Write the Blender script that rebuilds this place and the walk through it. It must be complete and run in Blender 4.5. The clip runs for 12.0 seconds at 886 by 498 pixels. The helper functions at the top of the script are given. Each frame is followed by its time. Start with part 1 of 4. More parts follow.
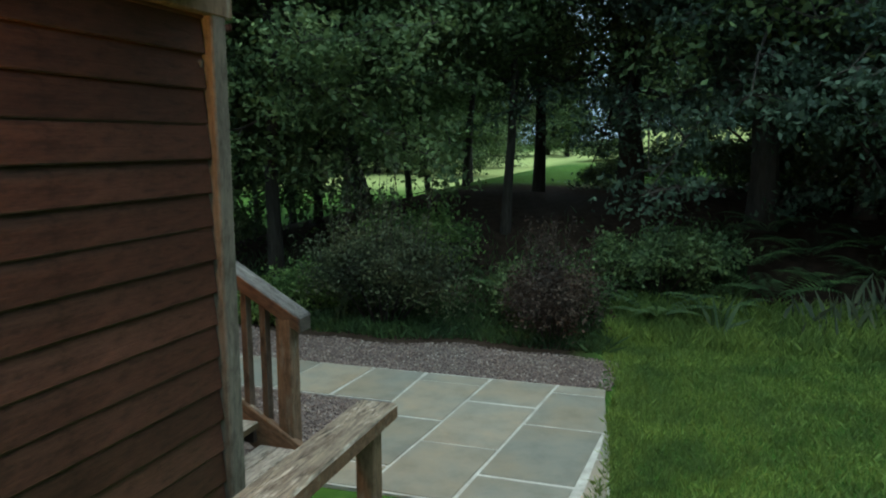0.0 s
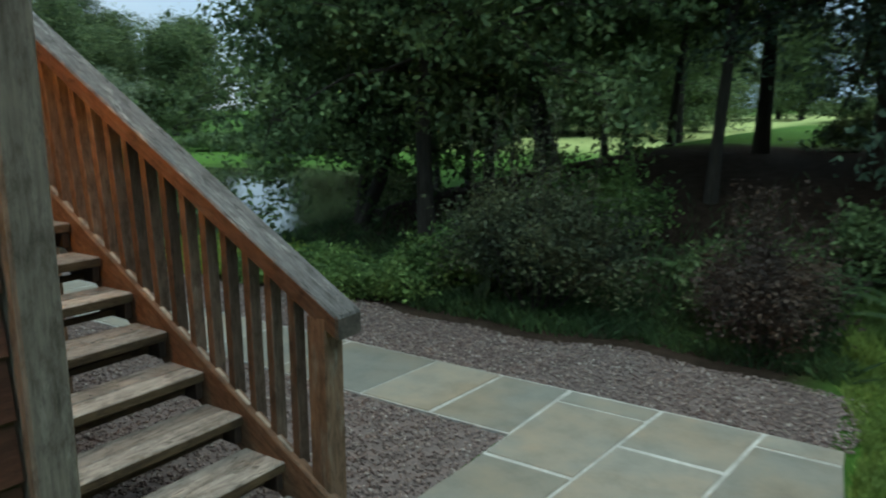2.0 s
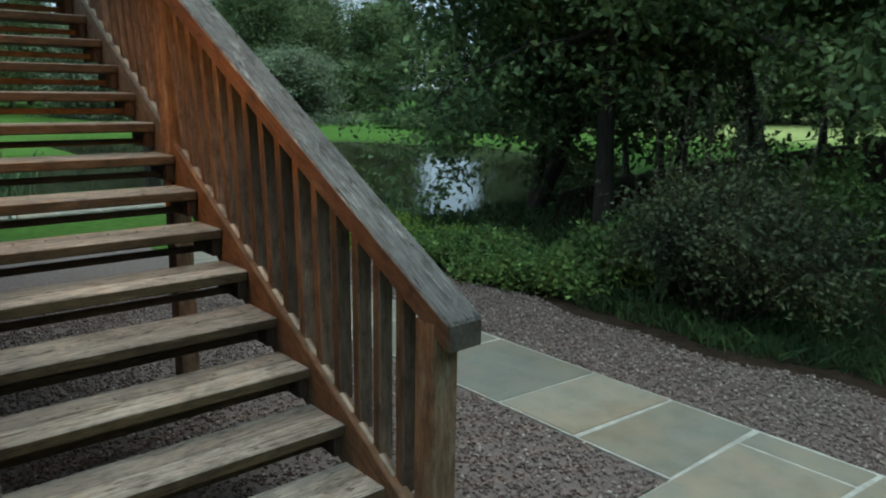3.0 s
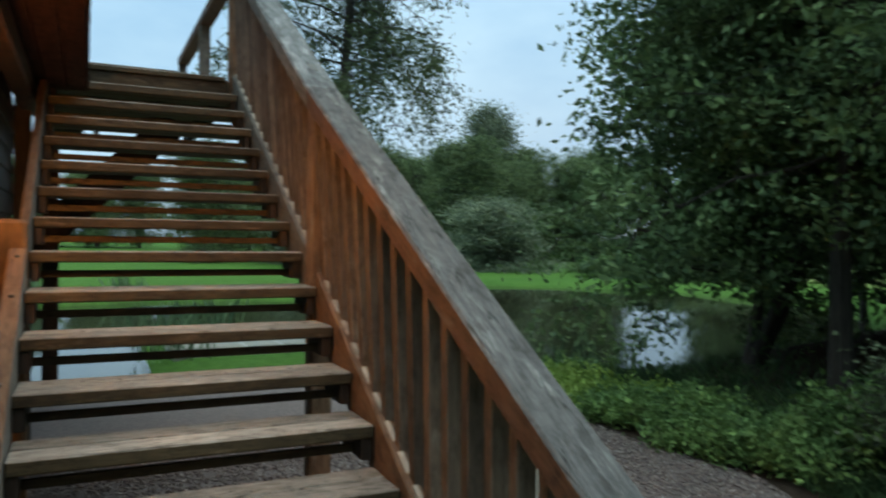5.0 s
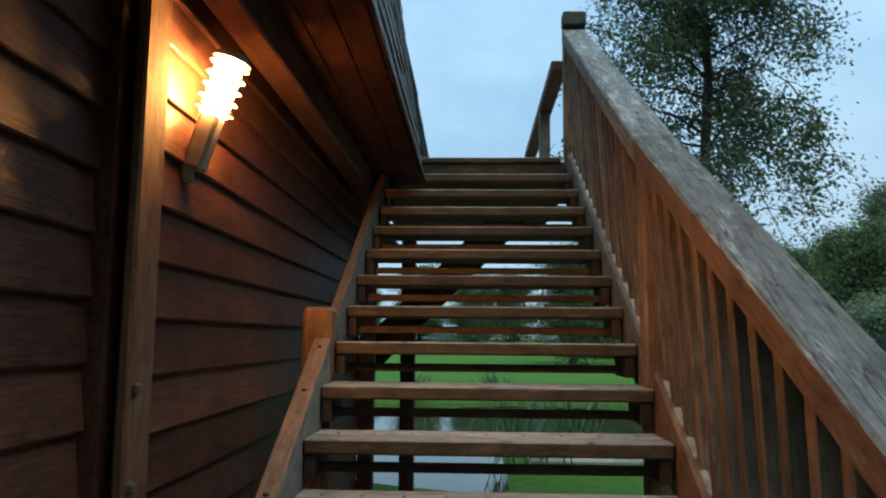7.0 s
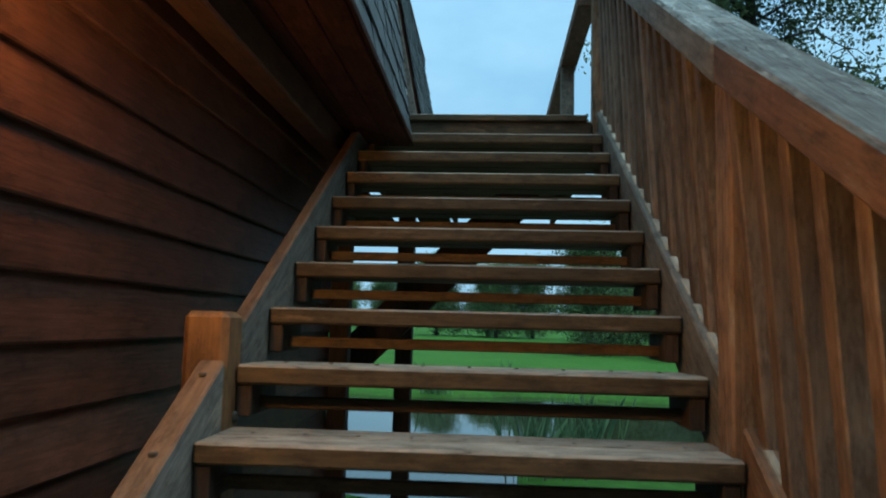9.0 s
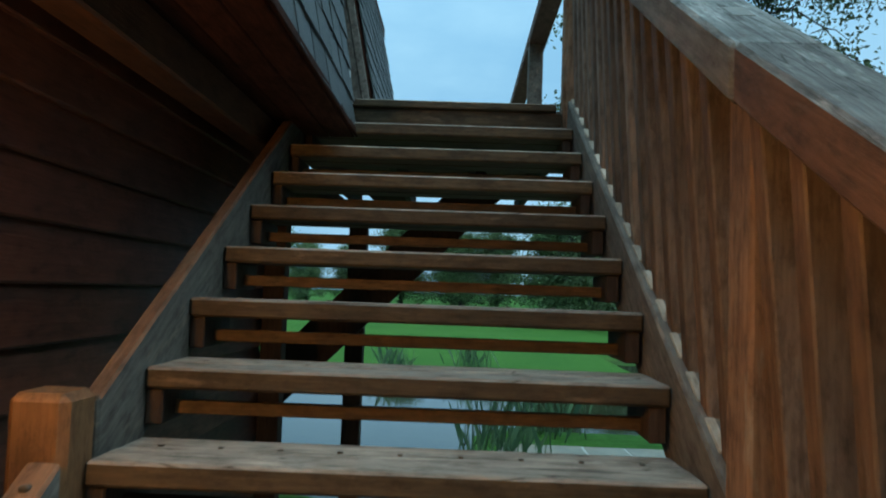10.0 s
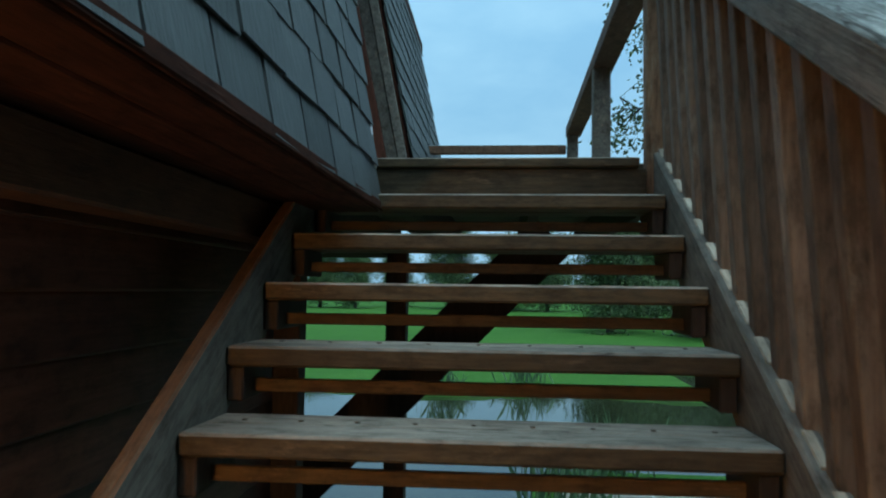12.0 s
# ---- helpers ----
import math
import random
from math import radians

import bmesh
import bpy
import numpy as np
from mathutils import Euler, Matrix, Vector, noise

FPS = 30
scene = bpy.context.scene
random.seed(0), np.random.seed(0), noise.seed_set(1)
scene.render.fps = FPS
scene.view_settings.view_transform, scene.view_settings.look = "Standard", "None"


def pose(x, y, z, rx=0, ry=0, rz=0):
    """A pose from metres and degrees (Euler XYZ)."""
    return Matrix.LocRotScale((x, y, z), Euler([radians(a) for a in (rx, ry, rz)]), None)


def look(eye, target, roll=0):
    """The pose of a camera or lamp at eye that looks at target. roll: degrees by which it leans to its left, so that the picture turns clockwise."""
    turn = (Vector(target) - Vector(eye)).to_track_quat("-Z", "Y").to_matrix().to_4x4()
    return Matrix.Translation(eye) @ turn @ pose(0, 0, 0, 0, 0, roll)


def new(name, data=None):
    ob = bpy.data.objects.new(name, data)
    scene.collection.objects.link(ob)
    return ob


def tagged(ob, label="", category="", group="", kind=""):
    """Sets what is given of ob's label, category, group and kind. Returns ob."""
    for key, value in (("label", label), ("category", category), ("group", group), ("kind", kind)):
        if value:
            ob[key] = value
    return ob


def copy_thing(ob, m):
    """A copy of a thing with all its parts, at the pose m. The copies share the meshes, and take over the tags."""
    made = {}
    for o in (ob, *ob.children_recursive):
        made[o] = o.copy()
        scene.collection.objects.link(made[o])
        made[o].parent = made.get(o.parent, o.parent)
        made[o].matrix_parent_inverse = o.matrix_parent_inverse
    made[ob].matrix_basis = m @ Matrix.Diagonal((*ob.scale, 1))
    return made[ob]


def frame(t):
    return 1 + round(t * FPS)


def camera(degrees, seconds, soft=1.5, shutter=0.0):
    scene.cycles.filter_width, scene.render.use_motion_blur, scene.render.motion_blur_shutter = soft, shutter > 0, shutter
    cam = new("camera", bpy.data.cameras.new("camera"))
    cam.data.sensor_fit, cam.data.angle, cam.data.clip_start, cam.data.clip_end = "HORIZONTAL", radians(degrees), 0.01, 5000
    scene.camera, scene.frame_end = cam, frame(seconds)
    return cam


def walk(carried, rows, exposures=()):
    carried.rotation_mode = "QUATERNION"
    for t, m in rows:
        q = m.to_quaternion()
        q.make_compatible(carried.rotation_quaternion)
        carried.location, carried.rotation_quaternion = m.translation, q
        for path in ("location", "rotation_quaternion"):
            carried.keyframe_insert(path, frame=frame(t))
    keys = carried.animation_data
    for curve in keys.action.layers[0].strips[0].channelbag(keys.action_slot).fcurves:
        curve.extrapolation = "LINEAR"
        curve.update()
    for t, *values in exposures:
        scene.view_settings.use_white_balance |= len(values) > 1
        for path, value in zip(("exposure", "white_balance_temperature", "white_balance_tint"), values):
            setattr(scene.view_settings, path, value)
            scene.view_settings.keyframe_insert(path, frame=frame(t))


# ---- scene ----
cam = camera(61.3, 12.0, soft=2.0, shutter=0.4)
PATH = [
    (0, (-0.188, 0.112, 2.367), (-0.818, 1.989, 2.087), -0.3),
    (0.5, (-0.231, 0.619, 2.308), (-0.912, 2.477, 2.023), 0.2),
    (1, (-0.328, 1.156, 2.227), (-1.153, 2.941, 1.858), -0.7),
    (1.5, (-0.409, 1.693, 2.158), (-1.36, 3.416, 1.809), 1.3),
    (2, (-0.519, 2.235, 2.092), (-1.632, 3.855, 1.723), -0.2),
    (2.5, (-0.666, 2.649, 2.042), (-2.03, 4.06, 1.657), -0.4),
    (2.7, (-0.745, 2.777, 2.025), (-2.17, 4.116, 1.606), 0.2),
    (4.3, (-1.15, 3.51, 1.835), (-2.805, 4.61, 1.65), 0.3),
    (4.5, (-1.25, 3.575, 1.819), (-2.947, 4.627, 1.709), -0.0),
    (5, (-1.369, 3.558, 1.855), (-3.175, 4.419, 1.828), 0.7),
    (5.5, (-1.611, 3.807, 1.787), (-3.55, 4.294, 1.76), 1.0),
    (6, (-1.792, 3.865, 1.804), (-3.771, 4.153, 1.813), -0.1),
    (6.5, (-1.964, 3.856, 1.798), (-3.956, 3.954, 1.936), -1.0),
    (7, (-2.134, 3.925, 1.793), (-4.119, 3.846, 2.028), 0.5),
    (7.5, (-2.337, 4.001, 1.768), (-4.316, 3.873, 2.027), 1.1),
    (7.7, (-2.466, 4.01, 1.758), (-4.446, 3.887, 2.011), 0.9),
    (9.3, (-3.537, 4.051, 1.986), (-5.527, 3.93, 2.166), 1.6),
    (9.5, (-3.642, 4.05, 2.047), (-5.634, 3.969, 2.212), 1.7),
    (10, (-3.891, 4.105, 2.167), (-5.888, 4.064, 2.282), 2.0),
    (10.5, (-4.091, 4.116, 2.311), (-6.081, 3.956, 2.439), 1.1),
    (11, (-4.293, 4.071, 2.448), (-6.285, 3.964, 2.594), 0.7),
    (11.5, (-4.503, 4.093, 2.536), (-6.493, 3.952, 2.678), 0.7),
    (12, (-4.74, 4.058, 2.637), (-6.729, 3.89, 2.746), 0.7),
]
EXPOSURES = [(0, 0.12, 6600, 8), (4.8, 0.1, 6600, 10), (6.0, 0.0, 6350, 10), (7.7, -0.08, 6100, 8), (9.3, -0.15, 5600, -3), (12, -0.2, 5600, -2)]
walk(cam, [(t, look(eye, target, roll)) for t, eye, target, roll in PATH], EXPOSURES)


# ---- light: an overcast evening sky ----
world = bpy.data.worlds.new("dusk")
scene.world = world
world.use_nodes = True
wn, wl = world.node_tree.nodes, world.node_tree.links
sky = wn.new("ShaderNodeTexSky")
sky.sky_type, sky.sun_disc = "NISHITA", False
sky.sun_elevation, sky.sun_rotation = radians(6), radians(-60)
wco = wn.new("ShaderNodeTexCoord")
wmap = wn.new("ShaderNodeMapping")
wmap.inputs["Scale"].default_value = (1.0, 1.0, 2.6)
wl.new(wco.outputs["Generated"], wmap.inputs["Vector"])
cloud = wn.new("ShaderNodeTexNoise")
cloud.inputs["Scale"].default_value, cloud.inputs["Detail"].default_value, cloud.inputs["Roughness"].default_value = 2.6, 7, 0.55
wl.new(wmap.outputs["Vector"], cloud.inputs["Vector"])
cramp = wn.new("ShaderNodeValToRGB")
cramp.color_ramp.elements[0].position, cramp.color_ramp.elements[0].color = 0.36, (4.1, 7.0, 9.7, 1)
cramp.color_ramp.elements[1].position, cramp.color_ramp.elements[1].color = 0.66, (6.0, 9.0, 11.2, 1)
wl.new(cloud.outputs["Fac"], cramp.inputs["Fac"])
wmix = wn.new("ShaderNodeMix")
wmix.data_type = "RGBA"
wmix.inputs["Factor"].default_value = 0.96
wl.new(sky.outputs["Color"], wmix.inputs["A"])
wl.new(cramp.outputs["Color"], wmix.inputs["B"])
# an overcast sky grows brighter towards the zenith
wsep = wn.new("ShaderNodeSeparateXYZ")
wl.new(wco.outputs["Generated"], wsep.inputs["Vector"])
wrise = wn.new("ShaderNodeValToRGB")
wrise.color_ramp.elements[0].position, wrise.color_ramp.elements[0].color = 0.0, (0.86, 0.86, 0.86, 1)
wrise.color_ramp.elements[1].position, wrise.color_ramp.elements[1].color = 1.0, (4.5, 3.9, 3.15, 1)
mid = wrise.color_ramp.elements.new(0.42)
mid.color = (1.14, 1.12, 1.1, 1)
wl.new(wsep.outputs["Z"], wrise.inputs["Fac"])
wmul = wn.new("ShaderNodeMix")
wmul.data_type, wmul.blend_type = "RGBA", "MULTIPLY"
wmul.inputs["Factor"].default_value = 1.0
wl.new(wmix.outputs["Result"], wmul.inputs["A"])
wl.new(wrise.outputs["Color"], wmul.inputs["B"])
wl.new(wmul.outputs["Result"], wn["Background"].inputs["Color"])
wn["Background"].inputs["Strength"].default_value = 0.091

sun = new("sun", bpy.data.lights.new("sun", "SUN"))
sun.data.energy, sun.data.angle, sun.data.color = 1.2, radians(60), (1.0, 0.9, 0.76)
sun.matrix_world = look((8, 14, 40), (0, 0, 0))


# ---- materials ----
def material(name, build):
    m = bpy.data.materials.new(name)
    m.use_nodes = True
    n, l = m.node_tree.nodes, m.node_tree.links
    build(n, l, n["Principled BSDF"])
    return m


def noise_node(n, l, scale, detail=4, rough=0.55, stretch=(1, 1, 1), coord="Object"):
    tc, mp, nz = n.new("ShaderNodeTexCoord"), n.new("ShaderNodeMapping"), n.new("ShaderNodeTexNoise")
    if len(stretch) == 4:
        # grain along the pitch of the stairs
        mp.vector_type = "TEXTURE"
        mp.inputs["Rotation"].default_value = (0, radians(stretch[3]), 0)
        mp.inputs["Scale"].default_value = [1 / v for v in stretch[:3]]
    else:
        mp.inputs["Scale"].default_value = stretch
    l.new(tc.outputs[coord], mp.inputs["Vector"])
    l.new(mp.outputs["Vector"], nz.inputs["Vector"])
    nz.inputs["Scale"].default_value, nz.inputs["Detail"].default_value, nz.inputs["Roughness"].default_value = scale, detail, rough
    return nz


def ramp(n, l, fac, *stops):
    r = n.new("ShaderNodeValToRGB")
    while len(r.color_ramp.elements) < len(stops):
        r.color_ramp.elements.new(0.5)
    for e, (p, c) in zip(r.color_ramp.elements, stops):
        e.position, e.color = p, (*c, 1) if len(c) == 3 else c
    l.new(fac, r.inputs["Fac"])
    return r.outputs["Color"]


def mixed(n, l, fac, a, b, mode="MIX"):
    m = n.new("ShaderNodeMix")
    m.data_type, m.blend_type = "RGBA", mode
    for sock, v in (("Factor", fac), ("A", a), ("B", b)):
        if isinstance(v, (int, float)):
            m.inputs[sock].default_value = v
        elif isinstance(v, tuple):
            m.inputs[sock].default_value = (*v, 1)
        else:
            l.new(v, m.inputs[sock])
    return m.outputs["Result"]


def bump(n, l, bsdf, height, strength=0.3, distance=0.01):
    b = n.new("ShaderNodeBump")
    b.inputs["Strength"].default_value, b.inputs["Distance"].default_value = strength, distance
    l.new(height, b.inputs["Height"])
    l.new(b.outputs["Normal"], bsdf.inputs["Normal"])


def random_value(n, l, lo, hi, island=False):
    src = n.new("ShaderNodeNewGeometry").outputs["Random Per Island"] if island else n.new("ShaderNodeObjectInfo").outputs["Random"]
    m = n.new("ShaderNodeMapRange")
    m.inputs["To Min"].default_value, m.inputs["To Max"].default_value = lo, hi
    l.new(src, m.inputs["Value"])
    return m.outputs["Result"]


def scaled(n, l, col, fac):
    h = n.new("ShaderNodeHueSaturation")
    l.new(col, h.inputs["Color"])
    l.new(fac, h.inputs["Value"])
    return h.outputs["Color"]


def wood(name, dark, light, grain, rough=0.75, patch=None, patch_at=0.62, relief=0.35, gloss=0.4, split=False):
    """Timber with the grain along one axis (grain: the stretch), a second, larger variation, and patches of wear."""
    def build(n, l, b):
        g = noise_node(n, l, 9, 6, 0.65, grain)
        big = noise_node(n, l, 2.3, 4, 0.6)
        col = ramp(n, l, g.outputs["Fac"], (0.3, dark), (0.72, light))
        if patch:
            p = noise_node(n, l, 5.5, 6, 0.7, tuple(0.35 * v + 0.5 for v in grain[:3]) + tuple(grain[3:]))
            f = ramp(n, l, p.outputs["Fac"], (patch_at - 0.06, (0, 0, 0)), (patch_at + 0.1, (1, 1, 1)))
            col = mixed(n, l, f, col, patch)
        if split:
            k = noise_node(n, l, 2.2, 2, 0.4, grain)
            lines_ = ramp(n, l, k.outputs["Fac"], (0.488, (1, 1, 1)), (0.5, (0.2, 0.19, 0.18)), (0.512, (1, 1, 1)))
            col = mixed(n, l, 1.0, col, lines_, "MULTIPLY")
        blot = noise_node(n, l, 13, 8, 0.75, tuple(0.12 * v + 0.6 for v in grain[:3]) + tuple(grain[3:]))
        grime = ramp(n, l, blot.outputs["Fac"], (0.36, (0.5, 0.48, 0.46)), (0.52, (1.0, 1.0, 1.0)), (0.68, (1.2, 1.18, 1.15)))
        col = mixed(n, l, 1.0, col, grime, "MULTIPLY")
        col = scaled(n, l, col, random_value(n, l, 0.66, 1.28))
        shade = ramp(n, l, big.outputs["Fac"], (0.3, (0.72, 0.72, 0.72)), (0.7, (1.15, 1.15, 1.15)))
        l.new(mixed(n, l, 1.0, col, shade, "MULTIPLY"), b.inputs["Base Color"])
        b.inputs["Roughness"].default_value = rough
        b.inputs["Specular IOR Level"].default_value = gloss
        bump(n, l, b, g.outputs["Fac"], relief, 0.008)
    return material(name, build)


GX, GY, GZ, GS = (0.6, 9, 9), (9, 0.6, 9), (9, 9, 0.6), (0.6, 9, 9, 30.7)
STAIN_Y = wood("stained_board_y", (0.050, 0.0200, 0.0145), (0.104, 0.043, 0.030), GY, 0.42, (0.11, 0.06, 0.048), 0.68)
STAIN_X = wood("stained_board_x", (0.065, 0.027, 0.0185), (0.13, 0.056, 0.039), GX, 0.46, (0.13, 0.072, 0.054), 0.68, gloss=0.2)
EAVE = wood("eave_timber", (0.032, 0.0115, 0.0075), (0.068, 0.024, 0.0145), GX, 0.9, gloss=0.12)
BEAM = wood("beam_timber", (0.07, 0.03, 0.015), (0.13, 0.06, 0.032), GX, 0.6)
CORNER = wood("grey_post_timber", (0.08, 0.068, 0.056), (0.155, 0.136, 0.115), GZ, 0.8, (0.2, 0.18, 0.16), 0.62)
POST = wood("post_timber", (0.14, 0.085, 0.055), (0.27, 0.18, 0.12), GZ, 0.75, (0.30, 0.27, 0.23), 0.6)
NEWEL = wood("newel_timber", (0.12, 0.072, 0.045), (0.24, 0.15, 0.095), GZ, 0.8, (0.24, 0.21, 0.17), 0.6)
BALUSTER = wood("baluster_timber", (0.078, 0.046, 0.029), (0.165, 0.104, 0.068), GZ, 0.75, (0.19, 0.155, 0.125), 0.63)
RAILSIDE = wood("rail_side_timber", (0.095, 0.05, 0.031), (0.185, 0.102, 0.063), GS, 0.75, (0.19, 0.155, 0.12), 0.62)
WALLPOST = wood("stained_post_timber", (0.105, 0.05, 0.027), (0.21, 0.107, 0.058), GZ, 0.75, (0.2, 0.165, 0.13), 0.64)
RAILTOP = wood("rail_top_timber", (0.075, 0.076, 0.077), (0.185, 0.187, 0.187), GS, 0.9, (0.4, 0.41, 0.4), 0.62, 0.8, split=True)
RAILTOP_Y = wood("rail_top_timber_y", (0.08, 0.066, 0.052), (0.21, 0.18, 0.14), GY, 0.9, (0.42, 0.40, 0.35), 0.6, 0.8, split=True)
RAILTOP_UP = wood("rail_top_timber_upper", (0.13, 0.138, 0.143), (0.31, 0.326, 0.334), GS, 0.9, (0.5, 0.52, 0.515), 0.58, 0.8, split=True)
RAILEND = wood("end_grain", (0.07, 0.06, 0.05), (0.13, 0.115, 0.1), (4, 4, 4), 0.9)
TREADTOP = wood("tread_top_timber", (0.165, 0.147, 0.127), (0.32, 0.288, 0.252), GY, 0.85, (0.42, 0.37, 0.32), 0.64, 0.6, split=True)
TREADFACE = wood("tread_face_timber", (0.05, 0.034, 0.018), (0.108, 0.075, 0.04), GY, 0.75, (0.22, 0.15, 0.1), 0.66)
STRINGER = wood("stringer_timber", (0.11, 0.062, 0.037), (0.21, 0.125, 0.075), GS, 0.75, (0.22, 0.17, 0.12), 0.64)
STRINGGREY = wood("grey_stringer_timber", (0.105, 0.098, 0.088), (0.205, 0.192, 0.176), GS, 0.85, (0.3, 0.24, 0.19), 0.62)
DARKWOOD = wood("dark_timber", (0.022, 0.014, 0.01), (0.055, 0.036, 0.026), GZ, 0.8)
PALE = wood("pale_fillet", (0.28, 0.245, 0.2), (0.44, 0.39, 0.33), GS, 0.8)
RAILGREY = wood("grey_rail_timber", (0.15, 0.14, 0.125), (0.29, 0.27, 0.245), GS, 0.85, (0.33, 0.31, 0.28), 0.62, 0.6)
BALUSTER_GREY = wood("grey_baluster_timber", (0.11, 0.086, 0.072), (0.22, 0.178, 0.152), GZ, 0.8, (0.28, 0.25, 0.22), 0.62)
# baluster timber made paler, with the sky's light painted into the colour
BALUSTER_SKYLIT = wood("skylit_baluster_edge", (0.115, 0.08, 0.06), (0.22, 0.162, 0.125), GZ, 0.85, (0.27, 0.225, 0.19), 0.64)
ORANGE = wood("fresh_post_timber", (0.2, 0.1, 0.045), (0.36, 0.19, 0.085), GZ, 0.7)
REDTRIM = wood("red_trim", (0.10, 0.03, 0.018), (0.18, 0.055, 0.03), GZ, 0.6)


def slate_nodes(n, l, b):
    a, c = noise_node(n, l, 3, 5), noise_node(n, l, 45, 5, 0.6, (1, 1, 0.25))
    col = ramp(n, l, a.outputs["Fac"], (0.3, (0.034, 0.04, 0.044)), (0.7, (0.075, 0.084, 0.09)))
    col = scaled(n, l, col, random_value(n, l, 0.7, 1.25))
    l.new(col, b.inputs["Base Color"])
    b.inputs["Roughness"].default_value = 0.6
    bump(n, l, b, c.outputs["Fac"], 0.7, 0.01)


SLATE = material("slate", slate_nodes)


def paving_nodes(n, l, b):
    a, c, d = noise_node(n, l, 3.4, 8, 0.68), noise_node(n, l, 30, 5), noise_node(n, l, 1.3, 4)
    col = ramp(n, l, a.outputs["Fac"], (0.3, (0.165, 0.158, 0.14)), (0.52, (0.225, 0.212, 0.186)), (0.74, (0.27, 0.238, 0.195)))
    col = scaled(n, l, col, random_value(n, l, 0.66, 0.94))
    tint = ramp(n, l, random_value(n, l, 0.0, 1.0), (0.3, (0.97, 1.0, 0.99)), (0.8, (1.03, 0.99, 0.94)))
    col = mixed(n, l, 1.0, col, tint, "MULTIPLY")
    warm = ramp(n, l, d.outputs["Fac"], (0.4, (0.96, 1.0, 1.0)), (0.66, (1.1, 0.98, 0.84)))
    l.new(mixed(n, l, 1.0, col, warm, "MULTIPLY"), b.inputs["Base Color"])
    b.inputs["Roughness"].default_value = 0.72
    bump(n, l, b, mixed(n, l, 0.4, a.outputs["Color"], c.outputs["Color"]), 0.35, 0.012)


PAVING = material("sandstone", paving_nodes)


def plain_nodes(c0, c1, scale, rough=0.9, relief=0.4, dist=0.01):
    def build(n, l, b):
        a = noise_node(n, l, scale, 6, 0.65)
        l.new(ramp(n, l, a.outputs["Fac"], (0.3, c0), (0.7, c1)), b.inputs["Base Color"])
        b.inputs["Roughness"].default_value = rough
        bump(n, l, b, a.outputs["Fac"], relief, dist)
    return build


MORTAR = material("mortar", plain_nodes((0.22, 0.215, 0.195), (0.46, 0.45, 0.42), 6))
GRAVELBED = material("gravel_bed", plain_nodes((0.06, 0.046, 0.042), (0.17, 0.13, 0.12), 40))
METAL = material("lamp_metal", plain_nodes((0.22, 0.21, 0.2), (0.32, 0.31, 0.29), 20, 0.45, 0.05))
LEAD = material("lead_flashing", plain_nodes((0.5, 0.52, 0.55), (0.66, 0.68, 0.7), 12, 0.4, 0.1))
BOLT = material("bolt_steel", plain_nodes((0.04, 0.035, 0.03), (0.09, 0.075, 0.06), 30, 0.5, 0.1))


def stone_nodes(n, l, b):
    c = noise_node(n, l, 60, 3)
    geo = n.new("ShaderNodeNewGeometry").outputs["Random Per Island"]
    col = ramp(n, l, geo, (0.0, (0.08, 0.06, 0.055)), (0.35, (0.13, 0.094, 0.086)), (0.6, (0.17, 0.13, 0.118)), (0.85, (0.215, 0.158, 0.142)), (1.0, (0.36, 0.325, 0.3)))
    l.new(col, b.inputs["Base Color"])
    b.inputs["Roughness"].default_value = 0.85
    bump(n, l, b, c.outputs["Fac"], 0.3, 0.004)


CHIPPING = material("red_chipping", stone_nodes)


def ground_nodes(n, l, b):
    a, c, d = noise_node(n, l, 0.35, 5), noise_node(n, l, 6, 6, 0.7), noise_node(n, l, 60, 4, 0.7)
    grass = ramp(n, l, c.outputs["Fac"], (0.28, (0.03, 0.075, 0.015)), (0.55, (0.05, 0.114, 0.022)), (0.78, (0.08, 0.145, 0.034)))
    tone = ramp(n, l, a.outputs["Fac"], (0.3, (0.85, 0.9, 0.85)), (0.7, (1.15, 1.1, 1.0)))
    grass = mixed(n, l, 1.0, grass, tone, "MULTIPLY")
    soil = ramp(n, l, c.outputs["Fac"], (0.3, (0.018, 0.012, 0.009)), (0.7, (0.05, 0.035, 0.026)))
    sep = n.new("ShaderNodeAttribute")
    sep.attribute_name = "soil"
    hay = n.new("ShaderNodeAttribute")
    hay.attribute_name = "hay"
    dry = ramp(n, l, c.outputs["Fac"], (0.3, (0.2, 0.25, 0.085)), (0.7, (0.3, 0.34, 0.14)))
    grass = mixed(n, l, hay.outputs["Fac"], grass, dry)
    l.new(mixed(n, l, sep.outputs["Fac"], grass, soil), b.inputs["Base Color"])
    b.inputs["Roughness"].default_value = 0.95
    b.inputs["Specular IOR Level"].default_value = 0.05
    bump(n, l, b, d.outputs["Fac"], 0.6, 0.03)


GROUND = material("turf_and_soil", ground_nodes)


def water_nodes(n, l, b):
    a = noise_node(n, l, 3.5, 3, 0.5)
    b.inputs["Base Color"].default_value = (0.02, 0.022, 0.012, 1)
    b.inputs["Roughness"].default_value = 0.04
    b.inputs["IOR"].default_value = 1.33
    bump(n, l, b, a.outputs["Fac"], 0.035, 0.02)


WATER = material("pond_water", water_nodes)


